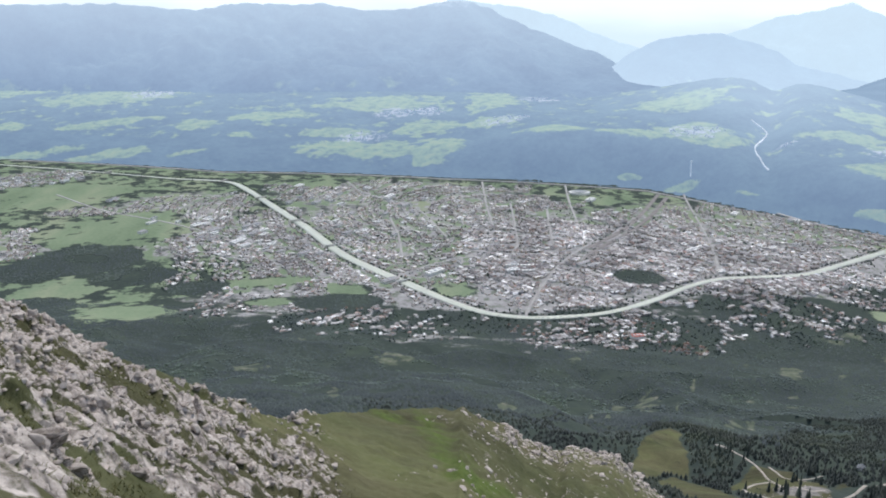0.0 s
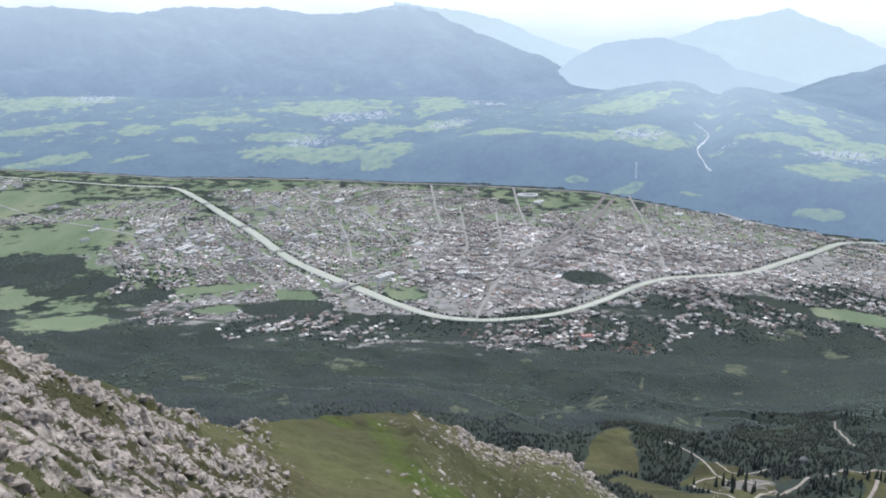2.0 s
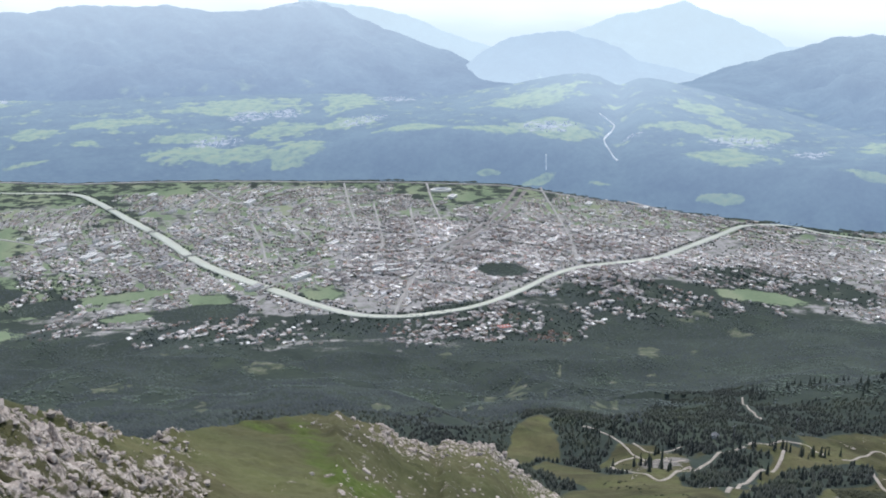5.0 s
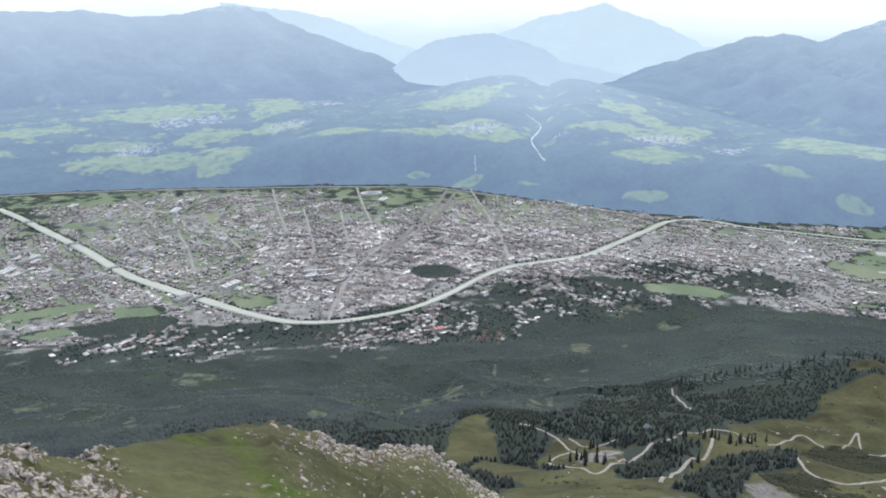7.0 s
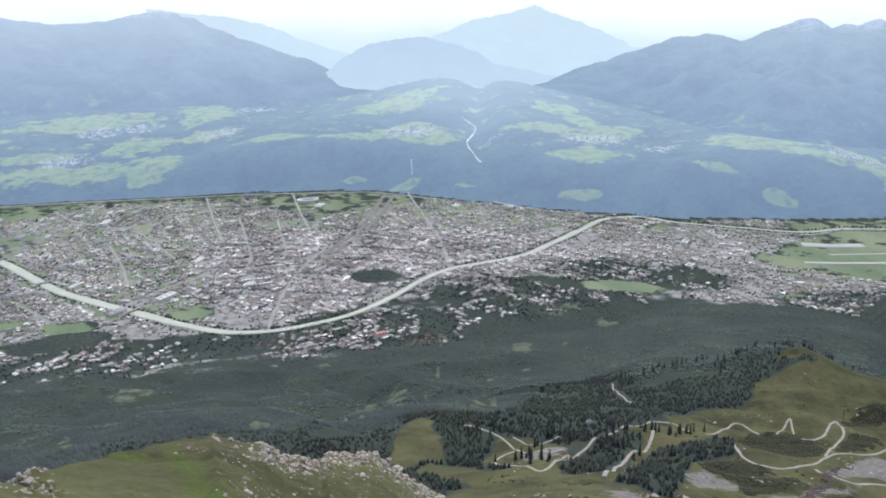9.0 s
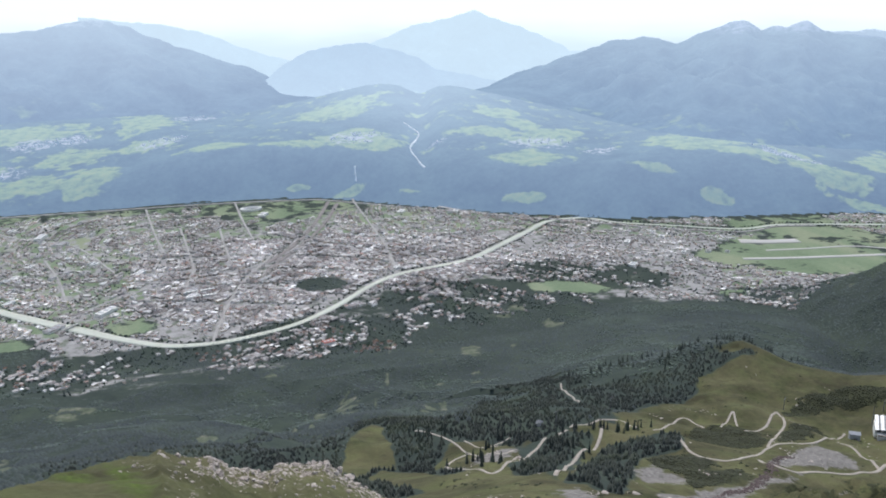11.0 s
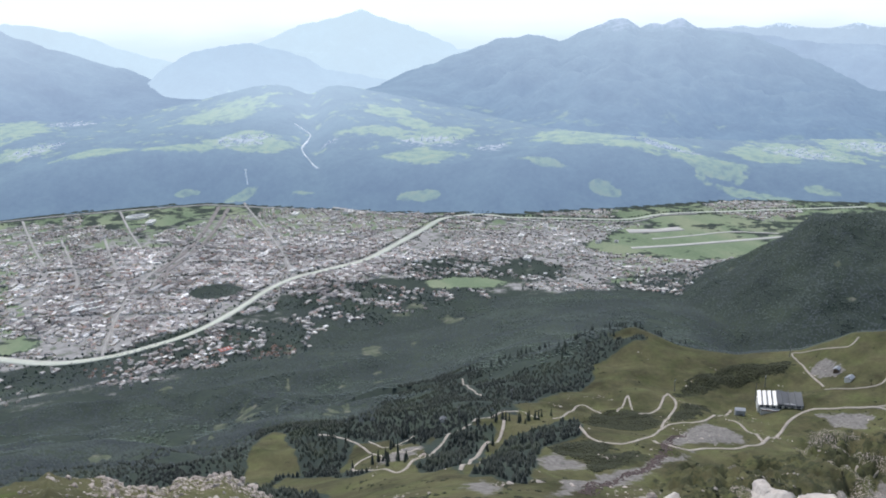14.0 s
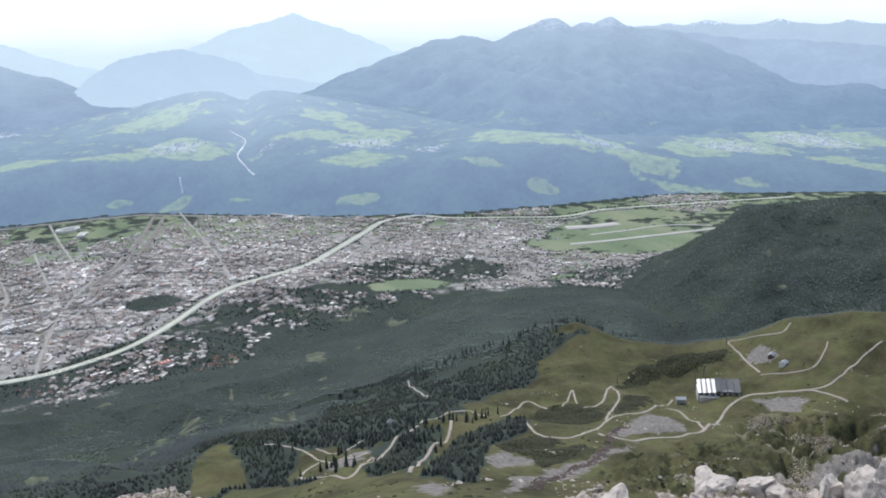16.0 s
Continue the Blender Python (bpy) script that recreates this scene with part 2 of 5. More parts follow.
M_ROOF = island_mat("house_roofs", 0.8, (0.0, (0.27, 0.245, 0.235)), (0.25, (0.34, 0.305, 0.29)), (0.45, (0.24, 0.23, 0.235)), (0.62, (0.40, 0.38, 0.365)), (0.78, (0.36, 0.25, 0.215)), (0.87, (0.52, 0.50, 0.48)), (0.95, (0.74, 0.73, 0.72)))
M_HALL = island_mat("hall_roofs", 0.6, (0.0, (0.28, 0.27, 0.265)), (0.35, (0.40, 0.39, 0.38)), (0.7, (0.52, 0.51, 0.50)), (0.9, (0.76, 0.75, 0.73)))
M_TILE = simple("red_tiles", (0.36, 0.10, 0.07), 0.8, 5.0)
M_METAL = simple("sheet_metal_roof", (0.36, 0.375, 0.40), 0.5, 8.0, 0.15, 0.6)
M_GREYROOF = simple("grey_sheet_roof", (0.13, 0.137, 0.148), 0.6, 8.0, 0.2)
# for far road and ski jump: haze colour painted on as emission
M_HAZED_PALE = distance_material("hazed_pale_surface", (0.172, 0.242, 0.350), (0.42, 0.42, 0.40), (0.42, 0.42, 0.40), (0.42, 0.42, 0.40), 40.0)
M_WHITE = simple("white_render", (0.74, 0.73, 0.70), 0.8, 6.0, 0.1)
M_WINDOW = simple("window_glass", (0.05, 0.06, 0.07), 0.1, 3.0, 0.2)
M_WOODWORK = simple("weathered_timber", (0.12, 0.085, 0.06), 0.85, 1.0)

# ---- the lie of the land, as a height over the plan (x right, y ahead of the first view) ----
def lerp(x, *pairs):
    """Piecewise linear curve through (x, y) pairs."""
    return np.interp(x, [p[0] for p in pairs], [p[1] for p in pairs])


def smooth(x, a, b):
    t = np.clip((np.asarray(x, float) - a) / (b - a), 0, 1)
    return t * t * (3 - 2 * t)


def tand(d):
    return np.tan(np.radians(d))


_perm = np.random.RandomState(7).rand(256, 256)


def grid_noise(x, y):
    """Smooth value noise, -1 to 1, with cells one unit wide."""
    x, y = np.asarray(x, float), np.asarray(y, float)
    i, j = np.floor(x).astype(int), np.floor(y).astype(int)
    u, v = x - i, y - j
    u, v = u * u * u * (u * (6 * u - 15) + 10), v * v * v * (v * (6 * v - 15) + 10)
    i, j, k, l = i % 256, j % 256, (i + 1) % 256, (j + 1) % 256
    a = _perm[i, j] * (1 - u) + _perm[k, j] * u
    b = _perm[i, l] * (1 - u) + _perm[k, l] * u
    return 2 * (a * (1 - v) + b * v) - 1


def fractal(x, y, octaves=4, gain=0.5):
    total, amp = 0, 1.0
    for n in range(octaves):
        total = total + amp * grid_noise(x * 2 ** n + 17.3 * n, y * 2 ** n + 5.1 * n)
        amp *= gain
    return total


def polar(x, y):
    return np.degrees(np.arctan2(x, y)), np.hypot(x, y) + 1e-6


def far_levels(a):
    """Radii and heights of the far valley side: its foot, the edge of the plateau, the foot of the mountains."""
    r1 = 600 / -tand(lerp(a, (-40, -9.8), (-28, -10.4), (-15, -11.9), (0, -12.5), (14, -12.7), (20, -13.4), (27, -14.0), (35, -14.2), (43, -13.6), (50, -12.7), (57, -12.3), (63, -11.8), (80, -11)))
    e2 = lerp(a, (-40, -9.0), (-28, -9.3), (-15, -10.2), (-3, -10.5), (2, -10.0), (6, -9.1), (14, -9.1), (20, -9.9), (28, -10.4), (32, -10.4), (38, -9.7), (43, -9.6), (47, -10.2), (63, -10.2), (80, -10))
    r2 = r1 + 230
    z2 = 600 + r2 * tand(e2)
    e3 = lerp(a, (-40, -6.3), (-28, -6.3), (-15, -6.8), (4, -6.7), (8, -7.1), (13, -6.2), (17.7, -5.2), (22, -5.0), (26, -5.8), (31, -6.9), (37, -8.3), (43, -8.8), (50, -8.9), (57, -8.4), (63, -7.9), (80, -7))
    r3 = np.minimum(r2 + 850, (588 - z2) / -tand(e3))
    z3 = 600 + r3 * tand(e3)
    return r1, r2, z2, r3, z3


def far_side(a, r):
    """Foot of the far valley side, the wooded step, the plateau and the rise behind it."""
    r1, r2, z2, r3, z3 = far_levels(a)
    s = np.clip((r - r1) / (r2 - r1), 0, 1)
    z = z2 * s * s * (3 - 2 * s)
    z = z * (1 - 0.4 * np.exp(-((a - 21.3) / 1.2) ** 2))
    z = z + np.clip((r - r2) / (r3 - r2), 0, 1) * (z3 - z2)
    x, y = r * np.sin(np.radians(a)), r * np.cos(np.radians(a))
    z = z + smooth(r, r1, r2 + 150) * 8 * (1 - smooth(r, r3 - 250, r3)) * fractal(x / 260, y / 260, 4)
    return np.where(r > r1, np.maximum(z, 0), 0.0)


def regions(rows, x, y, soft):
    """1 well inside any outline, 0.5 on its edge, 0 well outside."""
    shape = np.shape(x)
    x, y = np.ravel(np.asarray(x, float)), np.ravel(np.asarray(y, float))
    best = np.zeros(x.shape)
    for row in rows:
        q = np.array(row, float)
        lo, hi = q.min(0) - soft, q.max(0) + soft
        ids = np.nonzero((x > lo[0]) & (x < hi[0]) & (y > lo[1]) & (y < hi[1]))[0]
        u, v = x[ids], y[ids]
        inside, near = np.zeros(len(ids), bool), np.full(len(ids), 1e9)
        for (ax, ay), (bx, by) in zip(q, np.roll(q, -1, 0)):
            if ay != by:
                inside ^= ((ay > v) != (by > v)) & (u < (bx - ax) * (v - ay) / (by - ay) + ax)
            k = np.clip(((u - ax) * (bx - ax) + (v - ay) * (by - ay)) / ((bx - ax) ** 2 + (by - ay) ** 2), 0, 1)
            near = np.minimum(near, np.hypot(u - ax - k * (bx - ax), v - ay - k * (by - ay)))
        best[ids] = np.maximum(best[ids], np.clip(0.5 + np.where(inside, near, -near) / (2 * soft), 0, 1))
    return best.reshape(shape)


def near_side(a, r):
    """The wooded slope under the viewpoint and, to one side, the alp with its knolls and the dark spur behind."""
    foot = lerp(a, (-60, 1900), (-30, 1780), (-22, 1650), (-14, 1560), (-4, 1470), (6, 1420), (14, 1400), (22, 1420), (30, 1500), (36, 1700), (42, 1800), (50, 1800), (90, 1800))
    u = r / foot * 1500
    left = lerp(u, (40, -60), (100, -43), (300, -34), (500, -30.5), (700, -28), (900, -26.3), (1100, -24.8), (1300, -23.3), (1500, -21.8))
    zl = np.where(u < 1500, np.maximum(600 + u * tand(left), 0), 0.0)
    ridge = lerp(a, (14, -30), (20, -28.6), (28.8, -26.2), (33, -24.8), (37, -23.7), (41, -22.2), (44, -21.6), (47, -22.5), (51, -22.7), (55, -21.6), (58, -20.0), (62, -19.1), (64, -19.0), (75, -17), (90, -15))
    el = lerp(r, (30, -60), (60, -47), (100, -41), (200, -36), (300, -33.6), (450, -31.1), (600, -28.8), (720, -27.1), (800, -25.9), (950, -22.9))
    el = el + (ridge + 22.9) * np.clip((r - 700) / 250, 0, 1)
    za = 600 + np.minimum(r, 950) * tand(el)
    za = np.where(r > 950, np.maximum(za - 0.35 * (r - 950) - 0.0007 * (r - 950) ** 2, 0), za)
    w = smooth(a, 17, 33)
    z = zl * (1 - w) + za * w
    z = np.where(r > 980, np.maximum(z, zl * (1 - smooth(a, 47, 57))), z)
    spur = lerp(a, (41, 0), (43, 2), (47, 26), (50.4, 92), (53, 150), (54.9, 208), (57, 221), (63, 243), (75, 310), (90, 310))
    spur = spur * np.clip(1 - np.abs(r - 1700) / np.where(r > 1700, 300, 500), 0, 1) ** 0.8
    x, y = r * np.sin(np.radians(a)), r * np.cos(np.radians(a))
    rough = fractal(x / 170, y / 170, 4) * np.clip(z / 120, 0, 1) * lerp(r, (60, 0.5), (200, 3), (500, 5), (900, 5), (1500, 6))
    crags = (1 - np.abs(fractal(x / 40 + 4, y / 30, 6, 0.6))) - 0.6
    rough = rough + 16.0 * crags * smooth(regions(RUGGED, x, y, 22.0), 0.2, 1.0)
    spurs = 1 - np.abs(fractal(x / 190 + 3, y / 260 + 1, 4, 0.45)) - 0.6
    rough = rough + 24.0 * spurs * (1 - w) * smooth(r, 430, 640) * (1 - smooth(u, 1250, 1420))
    rough = rough + 5.0 * w * fractal(x / 55 + 2, y / 48, 3) * smooth(r, 250, 420) * (1 - smooth(r, 900, 960))
    z = np.maximum(z + rough, spur + fractal(x / 120 + 9, y / 120, 4) * np.clip(spur / 100, 0, 1) * 9)
    return np.maximum(z, 0)


def crest_line(a):
    """Distance and elevation angle of the crest of the near ridge."""
    rc = lerp(a, (-180, 30), (-90, 30), (-30, 36), (-20, 46), (-12, 62), (-7, 78), (-3, 92), (2, 100), (10, 118), (18, 135), (30, 60), (40, 30), (50, 24), (90, 20), (180, 30))
    el = lerp(a, (-180, 5), (-90, 5), (-40, -13), (-29.6, -19.1), (-28.1, -20.3), (-26, -21.3), (-23.3, -23.1), (-19.7, -25.1), (-16, -27.05), (-11.9, -28.35), (-8.6, -28.5), (-6, -28.5), (-3.9, -28.3), (-1.7, -28.2), (0.9, -28.35), (1.7, -28.1), (3.1, -28.7), (5.3, -29.4), (6.6, -30.2), (7.9, -30.35), (9.3, -30.75), (10.1, -30.2), (10.7, -30.25), (11.4, -30.55), (13.1, -30.4), (14, -30.7), (15.3, -31.5), (16.6, -32.2), (17.7, -32.7), (22, -34.5), (30, -36), (40, -35), (46, -33.3), (50, -33.6), (54, -32.0), (58, -31.8), (61, -31.5), (66, -30.8), (90, -25), (135, -5), (180, 5))
    return rc, el


def bare_patch(x, y):
    """Where limestone breaks through the turf of the ridge, 0 to 1."""
    patch = smooth(fractal((x + 0.5 * y) / 5.2 + 1, (y - 0.5 * x) / 3.2 + 4, 4), 0.06, 0.6)
    for cx, cy in CRAGS:
        size = 0.055 * math.hypot(cx, cy) + 0.25
        patch = np.maximum(patch, 1.15 * np.exp(-((x - cx) ** 2 + (y - cy) ** 2) / size ** 2))
    return np.clip(patch, 0, 1)


def crag_relief(x, y):
    """Broken ledges and ribs of bare limestone, 0 to about 1."""
    u, v = 0.8 * x + 0.6 * y, 0.8 * y - 0.6 * x
    size = 0.5 + np.hypot(x, y) / 45
    big = 1 - np.abs(fractal(u / 3.4 + 5, v / 1.9, 4, 0.55))
    steps = 4.0 * big + 0.8 * fractal(x / 0.8, y / 0.8, 3)
    ledges = (np.floor(steps) + smooth(steps - np.floor(steps), 0.5, 0.95)) / 4.0
    return np.clip(0.6 * ledges + 0.4 * (1 - np.abs(fractal(x / 1.1, y / 0.7, 3))), -0.3, 1.3) * np.minimum(size, 1.6) / 1.3


def near_ridge(a, r):
    rc, elc = crest_line(a)
    s = r / rc
    el = elc + lerp(s, (0.0, -60), (0.04, -38), (0.1, -22), (0.2, -13), (0.45, -6.5), (0.75, -2.0), (1, 0))
    z = EYE_Z - 1.7 * np.exp(-r / 1.5) + np.minimum(r, rc) * tand(np.maximum(el, -80))
    z = np.where(r < 6, np.maximum(z, EYE_Z - 1.7 - 1.4 * r), z)
    over = np.maximum(r - rc, 0)
    z = z - 0.75 * over - 0.012 * over ** 2
    x, y = r * np.sin(np.radians(a)), r * np.cos(np.radians(a))
    rocky = rockiness(a, r) * np.maximum(bare_patch(x, y), 0.8 * (a > 1.5))
    lumps = fractal(x / 9, y / 9, 4) * 0.35 + 0.12 * fractal(x / 1.2, y / 1.2, 3) + rocky * (crag_relief(x, y) - 0.25) * 1.15
    return z + lumps * np.clip(r / 14, 0, 1)


def rockiness(a, r):
    """1 where bare limestone, 0 where turf, on the near ridge."""
    left = 1 - smooth(a + 0.06 * (r - 60), -13, -5)
    rc, _ = crest_line(a)
    edge = smooth(a + 2.2 * grid_noise(r / 7, a / 1.1), 1.5, 5.0) * np.exp(-((r - rc) / np.where(r < rc, 20, 9)) ** 2)
    right = smooth(a, 36, 42)
    return np.clip(np.maximum(np.maximum(left, 0.75 * edge), np.maximum(right, 0.34 * smooth(a, -8, -2) * (a < 20))), 0, 1)


def height(x, y):
    a, r = polar(np.asarray(x, float), np.asarray(y, float))
    base = np.maximum(far_side(a, r), np.where(r < 2600, near_side(a, np.minimum(r, 2600)), 0.0) * (r > 25))
    return np.where(r < 420, np.maximum(base, near_ridge(a, np.minimum(r, 420))), base)

# ---- more of the plan: cover ovals, then the lines of paths and streets, then spots ----
CLEARINGS = [(275, 987, 22, 49), (-115, 798, 9, 159), (205, 1204, 15, 46), (554, 1223, 14, 45), (761, 1426, 28, 21), (718, 1399, 21, 17), (137, 817, 8, 86), (329, 831, 14, 32), (-239, 1245, 23, 28), (-249, 985, 30, 28), (-67, 1115, 33, 33)]
CLEARINGS_LOW = [(207, 1194, 8, 40), (262, 934, 13, 51), (289, 913, 3, 42), (136, 829, 4, 82), (67, 789, 9, 29), (234, 983, 11, 37), (176, 868, 3, 75), (463, 1351, 8, 24), (-93, 1359, 21, 18), (194, 860, 5, 17), (76, 792, 7, 18), (575, 1235, 16, 30), (358, 852, 4, 38)]
CLEARINGS_WEST = [(434, 1048, 9, 12), (477, 1020, 11, 17), (778, 1324, 10, 36), (445, 1313, 4, 36), (640, 1209, 8, 27), (694, 1411, 17, 21), (778, 1310, 36, 27), (560, 1202, 18, 36), (253, 934, 21, 45), (339, 816, 8, 50), (364, 1089, 4, 42), (514, 1097, 11, 18), (508, 1264, 10, 18), (1280, 839, 16, 12), (1198, 863, 10, 6), (1279, 1071, 13, 12), (1221, 774, 13, 6)]
# outlines of woods, dwarf pine, scree and pasture on the alp
ALP_FORESTS = [
    [(451, 866), (513, 884), (535, 848), (549, 743), (598, 696), (623, 674), (661, 671), (663, 661), (608, 658), (570, 652), (536, 615), (501, 600), (470, 627), (425, 623), (347, 562), (307, 543), (280, 562), (339, 705)],
    [(214, 398), (217, 422), (273, 484), (321, 530), (338, 508), (339, 498), (294, 443), (200, 326)],
    [(339, 486), (374, 492), (431, 508), (374, 438), (345, 439), (278, 366), (209, 283), (212, 318), (198, 320), (299, 440)],
    [(206, 619), (235, 754), (262, 711), (229, 541), (208, 487), (196, 484), (191, 545)],
]
DWARF_PINE = [
    [(441, 509), (468, 528), (504, 520), (508, 510), (481, 463), (470, 452), (452, 453), (426, 467), (421, 485)],
    [(485, 459), (524, 493), (593, 516), (594, 508), (520, 465)],
    [(584, 547), (647, 573), (709, 579), (725, 553), (749, 534), (720, 519), (694, 535), (666, 550), (603, 541)],
    [(310, 392), (373, 434), (374, 409), (354, 381), (315, 360), (303, 377)],
    [(313, 358), (373, 379), (358, 352), (326, 336), (287, 328)],
]
SCREES = [
    [(282, 371), (302, 381), (305, 352), (287, 334), (274, 344), (271, 355)],
    [(199, 253), (234, 284), (293, 325), (324, 329), (367, 349), (430, 380), (375, 343), (321, 316), (253, 281), (222, 266)],
    [(429, 408), (470, 426), (535, 458), (522, 413), (510, 393), (474, 394), (430, 395)],
    [(655, 434), (684, 396), (636, 378), (638, 402)],
    [(736, 504), (763, 503), (748, 472), (733, 468), (727, 485)],
    [(403, 253), (461, 266), (571, 299), (636, 303), (562, 266), (458, 245), (418, 244)],
    [(176, 289), (204, 313), (192, 281), (170, 259)],
    [(222, 446), (240, 462), (258, 478), (250, 490), (228, 486), (214, 462)],
]
PASTURES = [
    [(136, 535), (172, 617), (197, 676), (214, 673), (205, 617), (186, 537), (169, 551), (146, 505)],
    [(149, 496), (174, 541), (191, 516), (184, 419), (163, 291), (154, 276)],
]
RUGGED = [[(250, 230), (295, 290), (358, 328), (472, 364), (480, 340), (621, 416), (633, 376), (670, 355), (698, 340), (760, 320), (760, 220), (466, 150), (298, 160)]]
HUT_BASIN = [[(200, 410), (250, 448), (264, 500), (262, 540), (240, 560), (205, 512)]]
LUSH_TURF = [
    [(-3.1, 91.9), (-0.9, 88.0), (1.2, 70.0), (3.6, 63.9), (7.5, 66.6), (3.2, 55.4), (1.1, 60.5), (-1.3, 74.0)],
    [(-7.4, 82.7), (-4.8, 86), (-4.0, 83.4), (-5.5, 80.3)],
]
CRAGS = [(-11.5, 23.3), (-11.6, 26.6), (-9.3, 21.0), (-10.0, 25.6), (-9.5, 24.7), (-9.9, 28.8), (-11.9, 38.2), (-11.2, 39.5), (-6.0, 10.4), (-4.6, 8.3), (-6.5, 11.3), (-13.9, 24.9), (-14.5, 34.1), (-5.9, 12.1), (-6.5, 17.3), (-8.2, 25.2), (-8.9, 15.7), (-7.0, 41.4), (-14.2, 35.8), (-7.5, 47.0), (-5.6, 50.0), (-4.2, 44.0), (-5.0, 19.0), (-15.5, 30.0)]
PATH_A = [(223, 427), (271, 473), (321, 521), (366, 546), (402, 553), (396, 521)]
PATH_B = [(229, 613), (242, 570), (236, 514), (238, 472), (252, 472)]
PATH_C = [(236, 514), (222, 515), (206, 490), (200, 447), (201, 407), (219, 423), (246, 457)]
PATH_D = [(250, 555), (250, 525), (266, 526), (280, 532)]
PATH_E = [(411, 486), (376, 434), (380, 404), (425, 420), (468, 446), (506, 453), (558, 471), (620, 503)]
PATH_F = [(404, 511), (423, 519), (472, 558), (477, 543), (470, 525)]
PATH_G = [(484, 519), (506, 536), (525, 549), (505, 521)]
PATH_H = [(494, 500), (527, 510), (583, 553), (554, 514), (522, 489), (468, 448)]
PATH_I = [(422, 411), (416, 382), (455, 383), (494, 385), (523, 390), (607, 433), (658, 445), (677, 422), (693, 397), (693, 363)]
PATH_J = [(691, 401), (711, 391), (768, 396), (806, 395)]
PATH_K = [(712, 468), (731, 498), (753, 528), (769, 548), (778, 525), (783, 494), (802, 494)]
PATH_L = [(706, 463), (714, 435), (731, 421), (762, 429), (778, 436)]
PATH_M = [(220.7, 271.0), (282, 318), (323, 333), (381, 376), (427, 415), (476, 437)]
PATH_N = [(570, 465), (560, 438), (525, 392)]
PATH_O = [(488, 798), (450, 722), (420, 650)]
PATH_P = [(374, 541), (337, 492), (287, 444), (206.0, 339.3)]
PATH_Q = [(486, 298), (555, 322), (598, 318), (647, 326), (662, 311)]
STREET_A = [(124, 2666), (124, 2381), (131, 2136)]
STREET_B = [(196, 2386), (191, 2168), (184, 1984), (153, 1847)]
STREET_C = [(-147, 2204), (-113, 2016), (-95, 1855)]
STREET_D = [(297, 2327), (283, 2146), (273, 1966)]
STREET_E = [(391, 2639), (373, 2399), (363, 2180)]
STREET_F = [(-312, 2632), (-253, 2495), (-178, 2414), (-72, 2289), (8, 2023)]
STREET_G = [(161, 1496), (187, 1589), (267, 1812), (399, 2047)]
STREET_H = [(-1145, 2392), (-946, 2228), (-721, 2109), (-542, 1990), (-358, 1905)]
STREET_I = [(743, 2518), (695, 2172), (663, 1965), (617, 1751)]
STREET_J = [(22, 1928), (156, 1890), (295, 1921), (457, 2051)]
STREET_K = [(-124, 1675), (-30, 1795), (102, 1887)]
RAIL_A = [(354, 1947), (448, 2076), (544, 2250), (666, 2527)]
RAIL_B = [(319, 1814), (364, 1924), (457, 2051), (576, 2252), (684, 2491)]
RAIL_C = [(-105, 1751), (99, 1803), (323, 1835), (386, 1973)]
MOTORWAY_W = [(953, 2308), (1087, 2128), (1215, 2019), (1390, 1843), (1585, 1700), (1719, 1700), (1818, 1659)]
RUNWAY = [(1420, 1501), (1552, 1451), (1860, 1353)]
TAXIWAY = [(1522, 1534), (1628, 1503), (1748, 1471), (1840, 1393)]
APRON = [(1520, 1626), (1589, 1591), (1663, 1568)]
HALLS = [(-17, 1740), (-113, 1683), (325, 1823), (344, 1808), (157, 1805), (154, 1765), (-239, 2534), (-162, 2429), (-317, 2453), (-370, 2346), (-502, 1943), (-416, 1925), (-478, 2018), (-324, 1862), (-957, 2337), (-640, 2087), (-583, 2037), (829, 2300), (965, 2237), (607, 1938), (64, 1987), (440, 2431), (-107, 2331), (-243, 2033), (-455, 2556)]
STADIUM = [(420, 2523)]
JUMP = [(780, 2600), (771, 2554)]
STATION = [(649, 471), (613, 487), (741, 475), (716, 474), (318, 552)]
HOUSES = [(355, 1396), (427, 1334), (206, 1415), (165, 1419)]
ROCKS = [(-11.5, 26.7), (-10.1, 24.9), (-6.2, 11.4), (-14.7, 42.5), (-11.9, 39.3), (-12.2, 25.7), (-8.6, 15.2), (-8.4, 24.7), (-6.0, 11.4), (-15.9, 33.0), (-9.7, 35.3), (-9.4, 39.6), (-15.5, 39.9), (-9.0, 49.2), (-4.6, 8.0), (-6.6, 15.6), (-4.1, 54.3)]
GORGE_ROAD = [(1079, 2942), (1113, 2906), (1104, 2854), (1043, 2764), (1022, 2723), (1013, 2639), (1007, 2549)]

# ---- land cover, as ovals on the plan: x, y, half-width across, half-depth away ----
PLATEAU_MEADOWS_A = [(-1930, 3885, 266, 113), (-1475, 3721, 301, 153), (-1305, 3816, 138, 142), (-1706, 3261, 76, 67), (-1344, 3306, 196, 48), (-990, 3288, 82, 79), (-772, 3124, 44, 32), (-1471, 2942, 159, 43), (-1183, 2931, 153, 47), (-918, 2925, 63, 22), (-705, 3376, 165, 63), (-404, 3161, 153, 55), (-264, 3609, 272, 119), (-401, 2966, 124, 92), (-216, 2946, 102, 104), (-34, 2917, 101, 109), (-60, 3202, 132, 119), (197, 3600, 123, 188), (177, 3187, 109, 108)]
PLATEAU_MEADOWS_B = [(383, 2933, 122, 51), (642, 2842, 120, 51), (923, 3259, 162, 163), (852, 2835, 122, 112), (900, 2737, 79, 65), (604, 2660, 34, 13), (919, 2431, 42, 12)]
